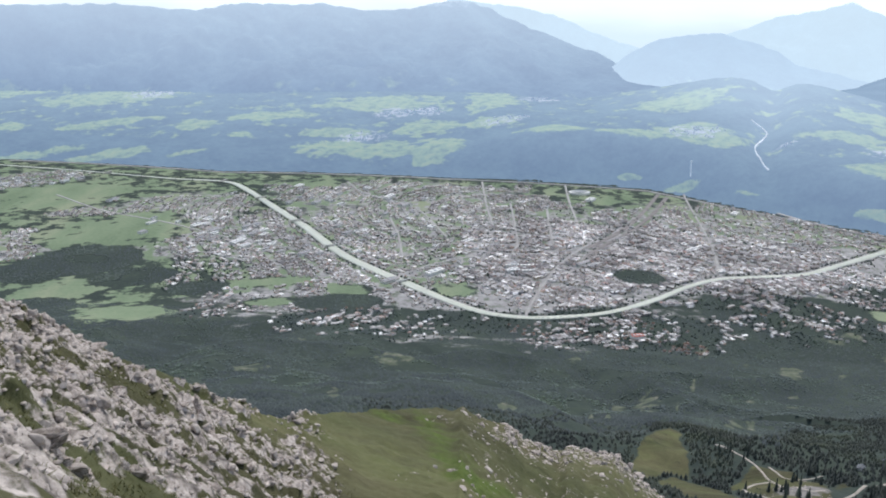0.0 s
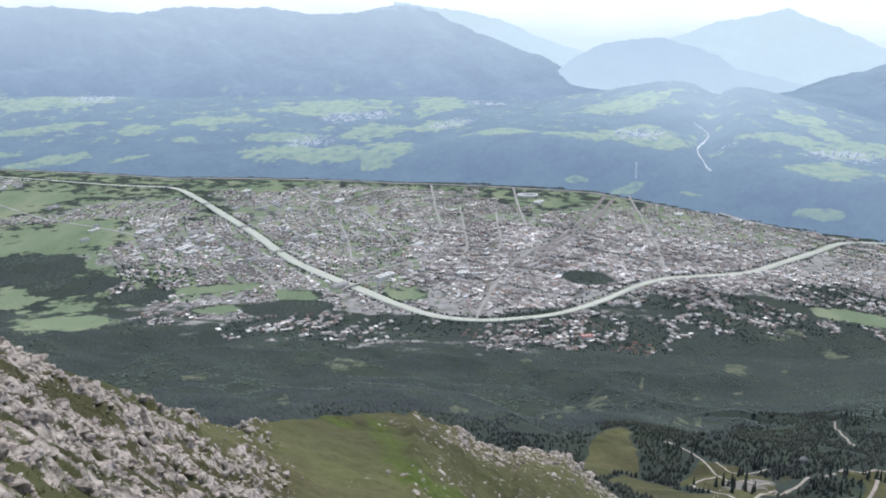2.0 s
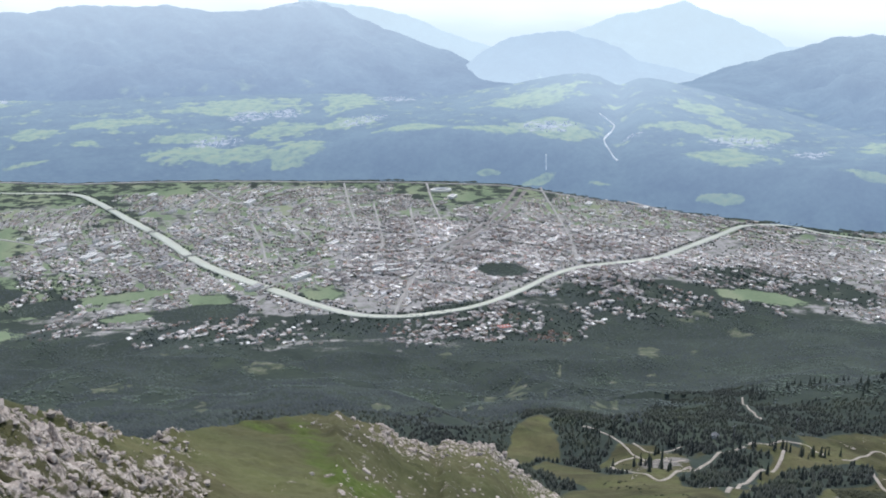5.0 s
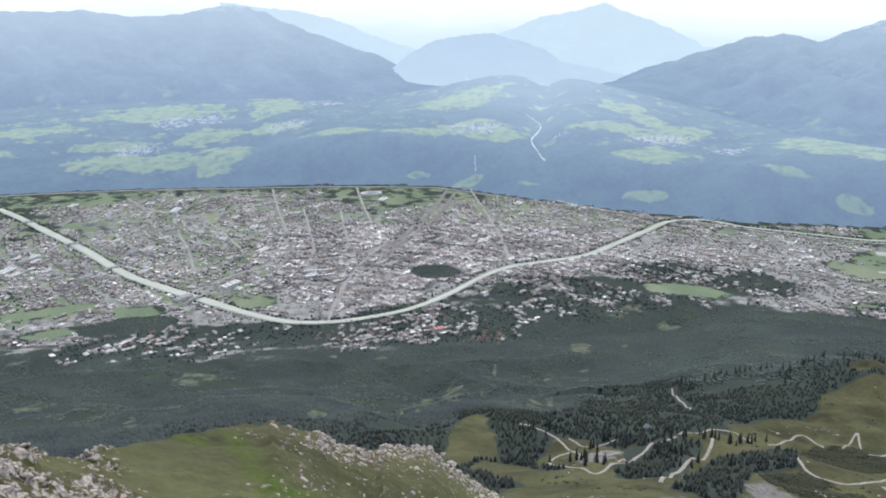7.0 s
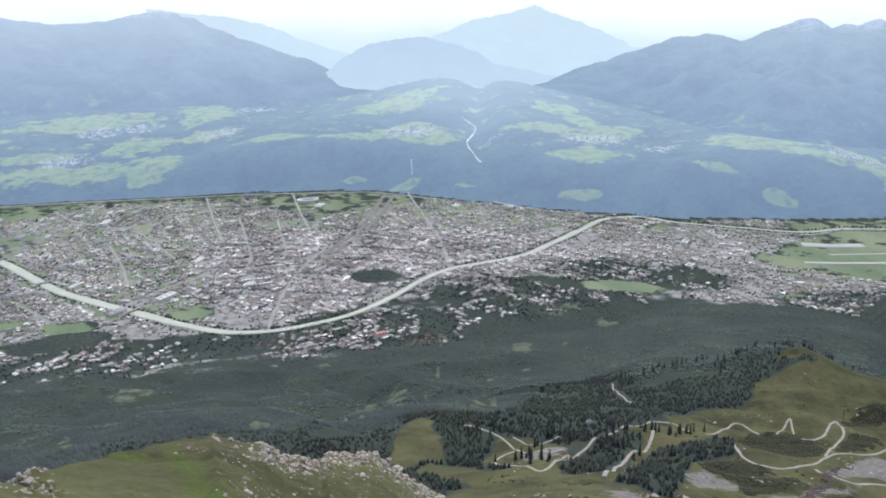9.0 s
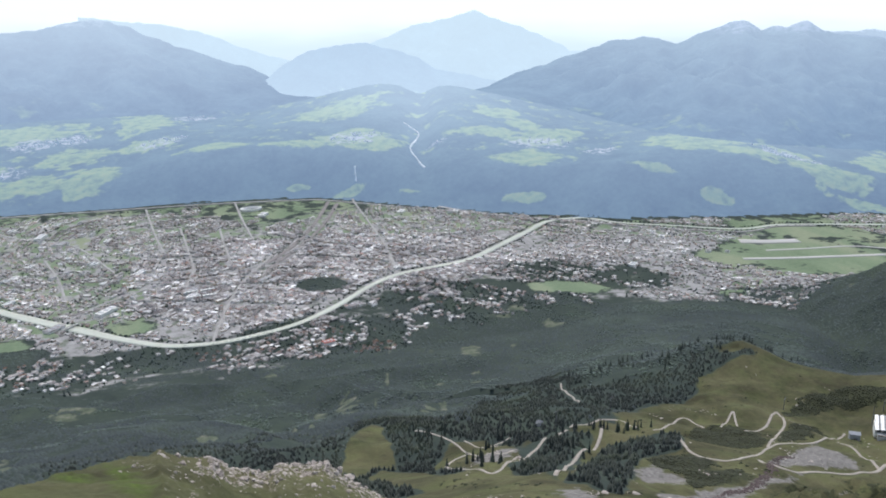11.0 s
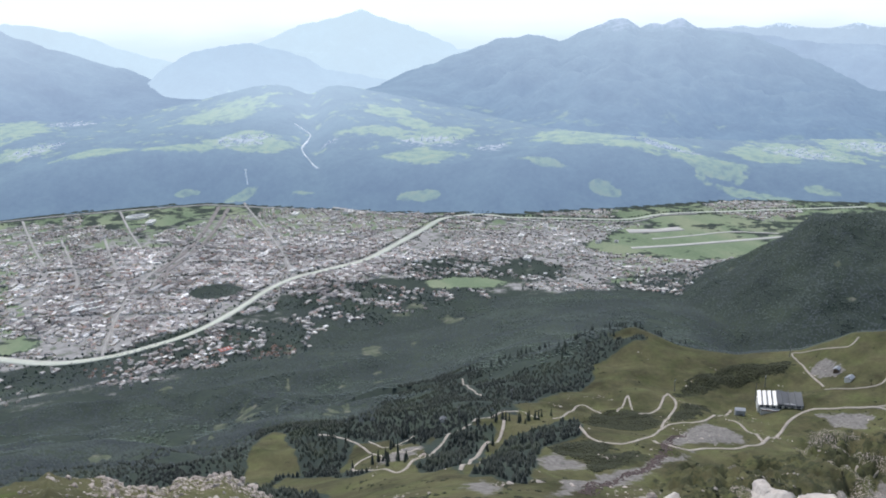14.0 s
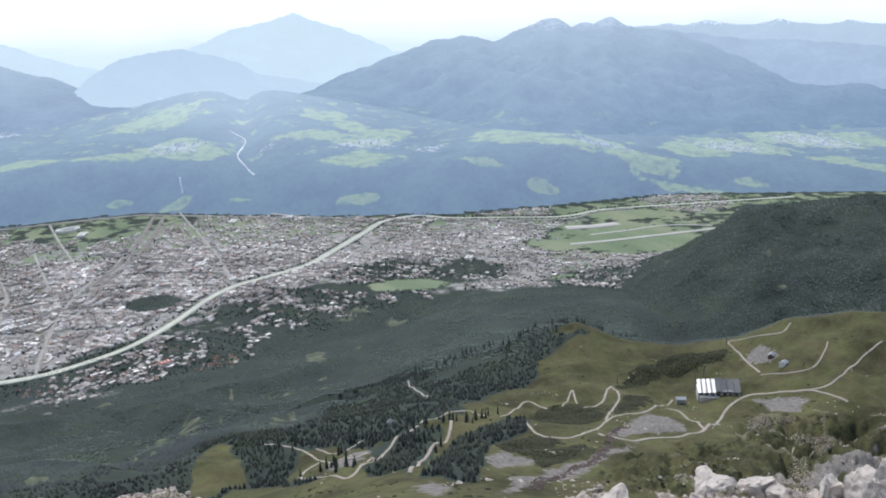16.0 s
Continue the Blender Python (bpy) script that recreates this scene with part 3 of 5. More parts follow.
PLATEAU_MEADOWS_C = [(1430, 2861, 87, 87), (1295, 2668, 122, 51), (1454, 2709, 84, 55), (1424, 2534, 120, 82), (1544, 2580, 82, 58), (1296, 2350, 129, 81), (1683, 1910, 44, 22), (1822, 2214, 157, 121), (1902, 2046, 115, 65), (2112, 2043, 81, 42), (2086, 1888, 136, 64), (2378, 1893, 125, 105), (2565, 1867, 196, 131), (2891, 1808, 211, 149), (3117, 1714, 146, 154), (2673, 1539, 85, 69), (2703, 1438, 84, 33), (1554, 2056, 71, 18), (2097, 1726, 151, 22), (2301, 1601, 49, 22), (1177, 2184, 60, 20), (741, 2554, 55, 20)]
VALLEY_MEADOWS = [(-1127, 2429, 223, 138), (-836, 2021, 185, 140), (-1116, 2293, 160, 70), (-789, 1574, 88, 64), (-596, 1427, 84, 94), (-375, 1663, 98, 28), (-190, 1620, 47, 37), (26, 1631, 45, 41), (-408, 2600, 92, 49), (475, 2440, 66, 50), (-813, 2159, 97, 54), (-340, 1548, 57, 22), (1598, 1437, 226, 170), (1415, 1517, 102, 67), (922, 1496, 88, 39), (1754, 1644, 202, 69), (1559, 1213, 69, 150)]
WOODS = [(-812, 1792, 126, 110), (-658, 1684, 90, 61), (-888, 1709, 82, 82), (431, 1734, 58, 54), (-206, 1554, 91, 44), (-779, 1482, 72, 72), (-507, 1621, 61, 42)]
TOWN = [(22, 1928, 575, 565), (720, 1969, 473, 433), (-461, 1946, 283, 293), (-729, 2288, 201, 172), (-1296, 2570, 160, 138), (-169, 1433, 106, 104), (384, 1423, 162, 115), (-574, 1726, 117, 87), (-1012, 1913, 107, 127), (-332, 1758, 154, 87), (-147, 2467, 379, 182), (-984, 2207, 101, 51), (229, 1430, 117, 60), (1276, 1575, 459, 308), (1297, 1180, 158, 84), (1997, 1620, 125, 151), (705, 1508, 150, 110), (873, 1668, 214, 132), (1267, 2103, 86, 35), (1531, 1888, 153, 58)]
VILLAGES = [(-313, 3108, 97, 78), (220, 3180, 98, 89), (-205, 3439, 94, 80), (-1322, 3790, 110, 99), (852, 2835, 102, 64), (423, 3671, 101, 67), (-66, 3458, 71, 75), (1400, 2494, 118, 74), (2553, 1858, 130, 90), (2909, 1773, 164, 141), (2057, 2043, 120, 45), (1114, 2698, 36, 23), (836, 2864, 61, 51), (1530, 2305, 57, 55)]
RIVER = [(-1900, 2890), (-1520, 2798), (-1199, 2723), (-888, 2635), (-697, 2601), (-598, 2484), (-470, 2273), (-361, 2093), (-246, 1880), (-155, 1760), (-76, 1671), (9, 1574), (75, 1515), (129, 1494), (182, 1488), (238, 1496), (306, 1514), (368, 1547), (443, 1604), (530, 1684), (612, 1733), (704, 1752), (815, 1775), (930, 1850), (1060, 1940), (1175, 2018), (1287, 2009), (1347, 1922), (1476, 1820), (1607, 1724), (1733, 1714), (1834, 1674), (1961, 1611), (2300, 1450)]


def ovals(rows, x, y):
    """1 at the middle of any oval, 0.5 at its rim, falling to 0; each oval faces the origin."""
    best = np.zeros(np.shape(x))
    for ox, oy, w, d in rows:
        k = math.hypot(ox, oy)
        u = ((x - ox) * oy - (y - oy) * ox) / k / w
        v = ((x - ox) * ox + (y - oy) * oy) / k / d
        best = np.maximum(best, np.clip(1 - 0.5 * (u * u + v * v), 0, 1))
    return best


def spline(points, step):
    """Evenly spaced points on a smooth curve through the given ones."""
    p = np.array(points, float)
    p = np.vstack([2 * p[0] - p[1], p, 2 * p[-1] - p[-2]])
    out = []
    for i in range(1, len(p) - 2):
        n = max(2, int(np.hypot(*(p[i + 1] - p[i])) / step))
        for t in np.arange(n) / n:
            a, b, c, d = p[i - 1:i + 3]
            out.append(0.5 * (2 * b + (c - a) * t + (2 * a - 5 * b + 4 * c - d) * t * t + (3 * b - a - 3 * c + d) * t ** 3))
    out.append(p[-2])
    return np.array(out)


RIVER_LINE = spline(RIVER, 12.0)


def line_distance(line, x, y):
    x, y = np.ravel(x), np.ravel(y)
    best = np.full(x.shape, 1e9)
    for px, py in line:
        best = np.minimum(best, (x - px) ** 2 + (y - py) ** 2)
    return np.sqrt(best)


SUBURBS = [(20, 1440, 170, 75), (384, 1410, 200, 110), (229, 1420, 130, 70), (705, 1508, 190, 125), (-169, 1433, 120, 110), (-574, 1726, 130, 95), (1000, 1560, 200, 90), (1297, 1180, 160, 90)]


def cover(x, y):
    """Shares of each kind of land cover at points of the plan."""
    a, r = polar(x, y)
    z = height(x, y)
    r1 = far_levels(a)[0]
    flat = (r > 1250) & (r < r1) & (z < 6)
    woods = ovals(WOODS, x, y)
    meadow = ovals(VALLEY_MEADOWS, x, y)
    town = np.where(z < 45, ovals(TOWN, x, y), 0) * (r < r1)
    town = town * (1 - 0.72 * smooth(ovals(SUBURBS, x, y), 0.2, 0.6))
    town = np.where(meadow > 0.45, 0, np.where(woods > 0.5, 0, town))
    meadow = np.maximum(meadow, np.where(flat & (woods < 0.5) & (r > 1650) & ((a < 2) | (a > 42) | (r > 2200)), 0.48, 0))
    meadow = np.where(woods > 0.5, 0, meadow)
    clear = ovals([(p, q, 0.8 * w, 0.8 * d) for p, q, w, d in CLEARINGS + CLEARINGS_LOW + CLEARINGS_WEST], x, y)
    clear = np.clip(clear + np.where(clear > 0.2, 0.45 * fractal(x / 16, y / 16, 3), 0), 0, 1)
    tree_line = lerp(r, (300, 13), (400, 19), (500, 26), (700, 36), (950, 43))
    alp = smooth(a - tree_line, -3, 3) * (1 - smooth(r, 940, 985))
    alp = np.maximum(alp * (1 - regions(ALP_FORESTS, x, y, 7.0)), regions(PASTURES + HUT_BASIN, x, y, 6.0))
    near = near_ridge(a, np.minimum(r, 420)) > z - 0.8
    near = near & (r < 300)
    rock = np.where(near, 0.02 + 0.56 * rockiness(a, r) * (0.15 + 0.85 * np.maximum(bare_patch(x, y), a > 1.5)), 0.0)
    wild = smooth(regions(RUGGED, x, y, 14.0), 0.2, 0.8) * ~near
    rock = np.maximum(rock, wild * (0.12 + 0.25 * smooth(fractal(x / 28 + 4, y / 28, 4), 0.1, 0.6)))
    turf = np.where(near, 1.0, alp)
    rough = (r < 950) * (0.22 + 0.24 * wild)
    scrub = np.where(a > 15, np.maximum(regions(DWARF_PINE, x, y, 7.0), rough), 0)
    scrub = np.where(near, 0.0, scrub)
    return dict(town=town, meadow=meadow, turf=turf, rock=rock, scrub=scrub, gravel=regions(SCREES, x, y, 7.0), clearing=0.7 * clear * (r > 620), lush=regions(LUSH_TURF, x, y, 3.5) * near)


def mesh_object(name, verts, faces, material, smooth_shade=False):
    me = bpy.data.meshes.new(name)
    verts = verts.tolist() if hasattr(verts, "tolist") else verts
    faces = faces.tolist() if hasattr(faces, "tolist") else faces
    me.from_pydata(verts, [], faces)
    for m in material if isinstance(material, (list, tuple)) else [material]:
        me.materials.append(m)
    if smooth_shade:
        me.polygons.foreach_set("use_smooth", [True] * len(me.polygons))
    me.update()
    return new(name, me)


def attach(ob, **values):
    for key, v in values.items():
        at = ob.data.attributes.new(key, "FLOAT", "POINT")
        at.data.foreach_set("value", np.ravel(v).astype(np.float32))


def grid_faces(rows, cols):
    i = np.arange(rows * cols).reshape(rows, cols)
    return np.stack([i[:-1, :-1], i[:-1, 1:], i[1:, 1:], i[1:, :-1]], -1).reshape(-1, 4)[:, ::-1]


AZIMUTHS = np.concatenate([np.arange(-180, -40, 5.0), np.arange(-40, -32, 1.0), np.arange(-32, 67, 0.185), np.arange(67, 80, 1.0), np.arange(80, 181, 5.0)])
RINGS = np.concatenate([[-0.3, 0.3, 0.7], np.geomspace(1.0, 8, 30)[:-1], np.geomspace(8, 135, 400), [140, 146, 153], np.geomspace(162, 420, 60), np.linspace(424, 1900, 210), np.linspace(1910, 3500, 90), np.linspace(3550, 4860, 20)])


def build_ground():
    a, r = np.meshgrid(AZIMUTHS, RINGS)
    x, y = r * np.sin(np.radians(a)), r * np.cos(np.radians(a))
    r1 = far_levels(a)[0]
    r3 = far_levels(a)[3]
    z = height(x, y) - 8.0 * smooth(r, r1 + 25, r1 + 60) - 0.25 * np.maximum(r - r3, 0)
    ob = mesh_object("ground", np.stack([x, y, z], -1).reshape(-1, 3), grid_faces(*a.shape), M_GROUND, True)
    attach(ob, **cover(x, y))
    tagged(ob, "limestone ridge, turf slopes, dark woods and flat valley floor", "ground", kind="structure")


def build_far_side():
    """The wooded step and the plateau with its meadows, across the valley."""
    az = np.arange(-38, 72, 0.2)
    s = np.linspace(0, 1, 130)
    a, s = np.meshgrid(az, s)
    r1, r2, z2, r3, z3 = far_levels(a)
    r = r1 - 12 + (r3 + 25 - r1) * s
    x, y = r * np.sin(np.radians(a)), r * np.cos(np.radians(a))
    z = far_side(a, r) + np.where(r < r1 + 4, -1.0, 0.0)
    z = z + 5.0 * np.abs(fractal(x / 22, y / 22, 3)) * smooth(r, r1 + 5, r1 + 40) * 0.6
    ob = mesh_object("backdrop_plateau", np.stack([x, y, z], -1).reshape(-1, 3), grid_faces(*a.shape), distance_material("hazy_plateau", (0.132, 0.198, 0.322), (0.040, 0.056, 0.046), (0.160, 0.205, 0.065), (0.30, 0.29, 0.27), 75.0, (0.36, 0.48, 0.66)), True)
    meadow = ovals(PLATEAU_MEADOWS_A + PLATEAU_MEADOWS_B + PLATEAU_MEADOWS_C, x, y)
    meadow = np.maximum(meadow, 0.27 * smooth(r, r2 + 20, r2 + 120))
    # haze painted into the emission, denser far back and in the gorge
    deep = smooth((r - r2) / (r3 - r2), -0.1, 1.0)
    attach(ob, meadow=meadow, bare=0.5 * ovals(VILLAGES, x, y) * (r > r2), painted_haze=deep * (0.15 + 0.5 * np.exp(-((a - 20.5) / 6.5) ** 2)))
    tagged(ob, "distant plateau of dark woods and pale green meadows", "backdrop", kind="structure")


def build_mountain(name, label, az, foot, ridge_r, skyline, material, bare_from, relief=40.0, seed=0.0):
    """One far mountain: it climbs from its foot to the skyline and falls away behind."""
    az = np.arange(az[0], az[1], 0.2)
    s = np.concatenate([np.linspace(0, 1, 70), [1.06, 1.15]])
    a, s = np.meshgrid(az, s)
    r3, z3 = foot(a)
    r = r3 + (ridge_r - r3) * s
    top = EYE_Z + ridge_r * tand(lerp(a, *skyline))
    x, y = r * np.sin(np.radians(a)), r * np.cos(np.radians(a))
    lift = np.minimum(s, 1)
    z = z3 + (top - z3) * (0.75 * lift + 0.25 * lift ** 2) - np.maximum(s - 1, 0) * 600
    gullies = np.abs(fractal(x / 420 + seed, y / 420, 5, 0.55)) - 0.35
    z = z + gullies * relief * np.sin(np.pi * np.clip(lift, 0, 1)) * np.clip((top - z3) / 260 - 0.15, 0, 1) + fractal(x / 60 + seed, y / 60, 4, 0.6) * (2.0 + 3.5 * lift ** 8)
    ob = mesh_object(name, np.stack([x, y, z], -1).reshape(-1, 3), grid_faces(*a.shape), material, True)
    attach(ob, bare=smooth(z, bare_from, bare_from + 110) * 0.75, meadow=0.3 * (1 - smooth(lift, 0.0, 0.6)))
    tagged(ob, label, "backdrop", kind="structure")


def plateau_rim(a):
    _, _, _, r3, z3 = far_levels(a)
    return r3 - 10, z3 - 6


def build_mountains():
    # the first and last colours paint blue haze into each mountain's emission
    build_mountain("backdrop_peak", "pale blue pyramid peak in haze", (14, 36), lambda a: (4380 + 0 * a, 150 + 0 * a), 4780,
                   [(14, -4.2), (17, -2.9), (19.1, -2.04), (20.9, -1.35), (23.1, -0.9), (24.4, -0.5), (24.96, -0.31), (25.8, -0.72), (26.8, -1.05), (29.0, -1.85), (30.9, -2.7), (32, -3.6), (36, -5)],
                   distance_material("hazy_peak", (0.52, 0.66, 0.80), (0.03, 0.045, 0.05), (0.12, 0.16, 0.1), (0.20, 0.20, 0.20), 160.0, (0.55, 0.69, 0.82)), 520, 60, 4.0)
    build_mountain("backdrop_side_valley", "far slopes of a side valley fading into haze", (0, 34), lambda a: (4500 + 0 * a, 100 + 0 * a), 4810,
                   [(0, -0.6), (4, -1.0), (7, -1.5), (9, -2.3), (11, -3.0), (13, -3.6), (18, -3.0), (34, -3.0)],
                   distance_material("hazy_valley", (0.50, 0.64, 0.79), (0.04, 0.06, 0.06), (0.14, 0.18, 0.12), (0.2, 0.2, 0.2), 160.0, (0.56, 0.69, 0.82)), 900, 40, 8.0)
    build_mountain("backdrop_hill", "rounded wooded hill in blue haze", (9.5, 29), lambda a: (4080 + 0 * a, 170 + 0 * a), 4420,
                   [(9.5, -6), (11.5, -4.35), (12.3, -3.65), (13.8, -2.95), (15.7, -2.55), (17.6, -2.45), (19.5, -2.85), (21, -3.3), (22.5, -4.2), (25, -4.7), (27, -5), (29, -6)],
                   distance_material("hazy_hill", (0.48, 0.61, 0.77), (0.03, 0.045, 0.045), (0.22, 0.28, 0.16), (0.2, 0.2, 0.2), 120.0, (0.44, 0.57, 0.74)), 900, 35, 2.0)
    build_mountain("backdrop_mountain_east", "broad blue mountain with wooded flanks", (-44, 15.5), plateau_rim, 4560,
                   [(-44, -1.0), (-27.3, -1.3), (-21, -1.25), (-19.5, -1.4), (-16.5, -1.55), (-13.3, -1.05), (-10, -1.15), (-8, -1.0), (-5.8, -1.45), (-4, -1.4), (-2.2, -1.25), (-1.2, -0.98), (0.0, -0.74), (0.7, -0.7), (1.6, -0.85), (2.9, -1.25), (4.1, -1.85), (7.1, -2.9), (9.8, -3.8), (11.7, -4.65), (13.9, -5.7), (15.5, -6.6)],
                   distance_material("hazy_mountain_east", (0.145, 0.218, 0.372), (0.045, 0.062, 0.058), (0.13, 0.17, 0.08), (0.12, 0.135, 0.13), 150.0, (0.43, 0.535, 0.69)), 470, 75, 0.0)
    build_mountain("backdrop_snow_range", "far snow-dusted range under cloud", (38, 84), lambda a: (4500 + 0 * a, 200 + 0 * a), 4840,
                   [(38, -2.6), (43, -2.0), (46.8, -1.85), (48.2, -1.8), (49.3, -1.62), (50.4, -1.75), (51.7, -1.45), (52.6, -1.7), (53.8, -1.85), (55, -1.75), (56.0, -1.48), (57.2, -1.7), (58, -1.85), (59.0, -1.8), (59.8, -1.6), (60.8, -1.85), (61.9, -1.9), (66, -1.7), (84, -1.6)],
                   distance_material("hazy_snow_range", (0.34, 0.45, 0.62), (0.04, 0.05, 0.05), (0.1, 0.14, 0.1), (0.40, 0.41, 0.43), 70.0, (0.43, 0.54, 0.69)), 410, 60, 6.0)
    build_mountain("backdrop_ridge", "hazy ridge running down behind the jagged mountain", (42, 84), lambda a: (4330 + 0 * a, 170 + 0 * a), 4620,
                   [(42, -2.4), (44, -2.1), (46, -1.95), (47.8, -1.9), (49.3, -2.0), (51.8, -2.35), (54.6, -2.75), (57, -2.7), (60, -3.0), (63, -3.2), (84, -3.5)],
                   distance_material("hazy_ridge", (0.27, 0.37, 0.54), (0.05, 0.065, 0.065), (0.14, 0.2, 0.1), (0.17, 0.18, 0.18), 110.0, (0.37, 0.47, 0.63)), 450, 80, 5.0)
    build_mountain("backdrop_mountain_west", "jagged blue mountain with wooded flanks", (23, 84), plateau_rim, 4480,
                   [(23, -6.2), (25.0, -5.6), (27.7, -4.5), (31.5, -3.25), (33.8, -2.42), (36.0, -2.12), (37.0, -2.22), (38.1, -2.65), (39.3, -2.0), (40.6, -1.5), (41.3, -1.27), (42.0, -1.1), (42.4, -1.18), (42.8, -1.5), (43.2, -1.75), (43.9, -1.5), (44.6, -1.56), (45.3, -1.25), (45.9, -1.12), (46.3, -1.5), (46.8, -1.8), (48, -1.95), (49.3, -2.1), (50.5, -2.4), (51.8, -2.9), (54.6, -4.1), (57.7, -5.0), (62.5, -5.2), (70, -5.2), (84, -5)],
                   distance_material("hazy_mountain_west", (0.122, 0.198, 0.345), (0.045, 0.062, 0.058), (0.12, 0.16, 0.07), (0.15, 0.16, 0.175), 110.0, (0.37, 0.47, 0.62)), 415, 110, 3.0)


def build_strip(name, label, category, line, width, lift, material, level=None):
    """A ribbon laid on the ground along a line: river, road, path."""
    p = np.asarray(line)
    d = np.gradient(p, axis=0)
    d /= np.linalg.norm(d, axis=1, keepdims=True) + 1e-9
    side = np.stack([d[:, 1], -d[:, 0]], -1)
    w = (width * (1 + 0.12 * fractal(np.arange(len(p)) / 5.0, np.full(len(p), 3.3), 2)))[:, None] / 2
    across = [-1.0, -0.35, 0.35, 1.0]
    rows = [p + side * w * k for k in across]
    xy = np.stack(rows, 1)
    z = height(xy[..., 0], xy[..., 1]) + lift if level is None else np.full(xy.shape[:2], level)
    if level is None:
        z[:, :] = np.maximum(z, z.mean(axis=1, keepdims=True))
    v = np.concatenate([xy, z[..., None]], -1).reshape(-1, 3)
    skirt = v.reshape(-1, 4, 3)
    low_l, low_r = skirt[:, :1].copy(), skirt[:, -1:].copy()
    low_l[..., 2] -= 1.2 + lift
    low_r[..., 2] -= 1.2 + lift
    v = np.concatenate([low_l, skirt, low_r], 1).reshape(-1, 3)
    ob = mesh_object(name, v, grid_faces(len(p), 6)[:, ::-1], material, True)
    return tagged(ob, label, category, kind="structure")


build_ground()
build_far_side()
build_mountains()
build_strip("river", "pale grey-green glacial river between town banks", "river", RIVER_LINE, np.interp(RIVER_LINE[:, 0], [-900, -600, -60, 110, 380, 800, 1100, 1250, 1400], [10, 21, 25, 17, 15, 17, 19, 16, 11]), 0.5, M_WATER, 0.6)

# ---- helpers for things ----
rng = np.random.RandomState(11)


def ground_z(x, y):
    return float(height(np.array([x]), np.array([y]))[0])


def part(name, bm, material, parent, label=""):
    me = bpy.data.meshes.new(name)
    bm.to_mesh(me)
    bm.free()
    me.materials.append(material)
    ob = new(name, me)
    ob.parent = parent
    return tagged(ob, label)


def box(bm, x0, y0, z0, x1, y1, z1):
    v = [bm.verts.new(p) for p in ((x0, y0, z0), (x1, y0, z0), (x1, y1, z0), (x0, y1, z0), (x0, y0, z1), (x1, y0, z1), (x1, y1, z1), (x0, y1, z1))]
    for f in ((3, 2, 1, 0), (4, 5, 6, 7), (0, 1, 5, 4), (1, 2, 6, 5), (2, 3, 7, 6), (3, 0, 4, 7)):
        bm.faces.new([v[i] for i in f])
    return bm


def slab(bm, corners, thick):
    """A sloping plate given by four corners, with thickness downwards."""
    top = [bm.verts.new(c) for c in corners]
    low = [bm.verts.new((c[0], c[1], c[2] - thick)) for c in corners]
    bm.faces.new(top)
    bm.faces.new(low[::-1])
    for i in range(4):
        j = (i + 1) % 4
        bm.faces.new((top[j], top[i], low[i], low[j]))
    return bm


def scatter(protos, where, scales, turns, tilt=None):
    """Joined copies of small prototype shapes: arrays of vertices and faces."""
    verts, faces, base = [], [], 0
    pick = rng.randint(0, len(protos), len(where))
    for k, (pv, pf) in enumerate(protos):
        ids = np.nonzero(pick == k)[0]
        if not len(ids):
            continue
        c, s = np.cos(turns[ids])[:, None], np.sin(turns[ids])[:, None]
        sc = scales[ids]
        x, y, z = pv[:, 0] * sc[:, 0:1], pv[:, 1] * sc[:, 1:2], pv[:, 2] * sc[:, 2:3]
        v = np.stack([x * c - y * s, x * s + y * c, z], -1) + where[ids][:, None, :]
        verts.append(v.reshape(-1, 3))
        f = (pf[None] + (np.arange(len(ids)) * len(pv))[:, None, None] + base).reshape(-1, pf.shape[1])
        faces.append(f)
        base += len(ids) * len(pv)
    return np.vstack(verts), np.vstack(faces)


def on_ground(x, y, sink=0.0):
    return np.stack([x, y, height(x, y) - sink], -1)


# ---- roads, streets, runway ----
for i, (line, width) in enumerate(((PATH_A, 4.5), (PATH_B, 3.5), (PATH_C, 4.0), (PATH_D, 3.0), (PATH_E, 4.5), (PATH_F, 4.0), (PATH_G, 3.5), (PATH_H, 4.5), (PATH_I, 5.5), (PATH_J, 3.5), (PATH_K, 3.5), (PATH_L, 3.0), (PATH_N, 5.0), (PATH_O, 4.0), (PATH_P, 5.0), (PATH_Q, 2.0))):
    build_strip("path", "pale gravel path across the alp", "path", spline(line, 3.0), width * 0.5, 0.12 + 0.02 * i, M_PATH)
for i, line in enumerate((STREET_A, STREET_B, STREET_C, STREET_D, STREET_E, STREET_F, STREET_G, STREET_H, STREET_I, STREET_J, STREET_K)):
    build_strip("street", "pale town street between houses", "street", spline(line, 15.0), 6.5, 0.5 + 0.05 * i, M_ASPHALT)
for line, width, lift in ((RAIL_A, 12.0, 1.15), (RAIL_B, 12.0, 1.3), (RAIL_C, 9.0, 1.45)):
    build_strip("railway", "brown ballast railway yard tracks", "railway", spline(line, 15.0), width, lift, M_RAIL)
_az = np.arange(-28, 28, 0.5)
_r = far_levels(_az)[0] - 14
build_strip("motorway", "grey motorway at the foot of the woods", "road", np.stack([_r * np.sin(np.radians(_az)), _r * np.cos(np.radians(_az))], -1), 10.0, 1.6, M_ASPHALT)
build_strip("motorway", "grey motorway beside the river", "road", spline(MOTORWAY_W, 15.0), 9.0, 1.8, M_ASPHALT)
build_strip("runway", "long concrete airport runway on grass", "runway", spline(RUNWAY, 15.0), 15.0, 0.6, M_CONCRETE, 0.7)
build_strip("taxiway", "narrow concrete taxiway on grass", "taxiway", spline(TAXIWAY, 15.0), 8.0, 0.5, M_CONCRETE, 0.6)
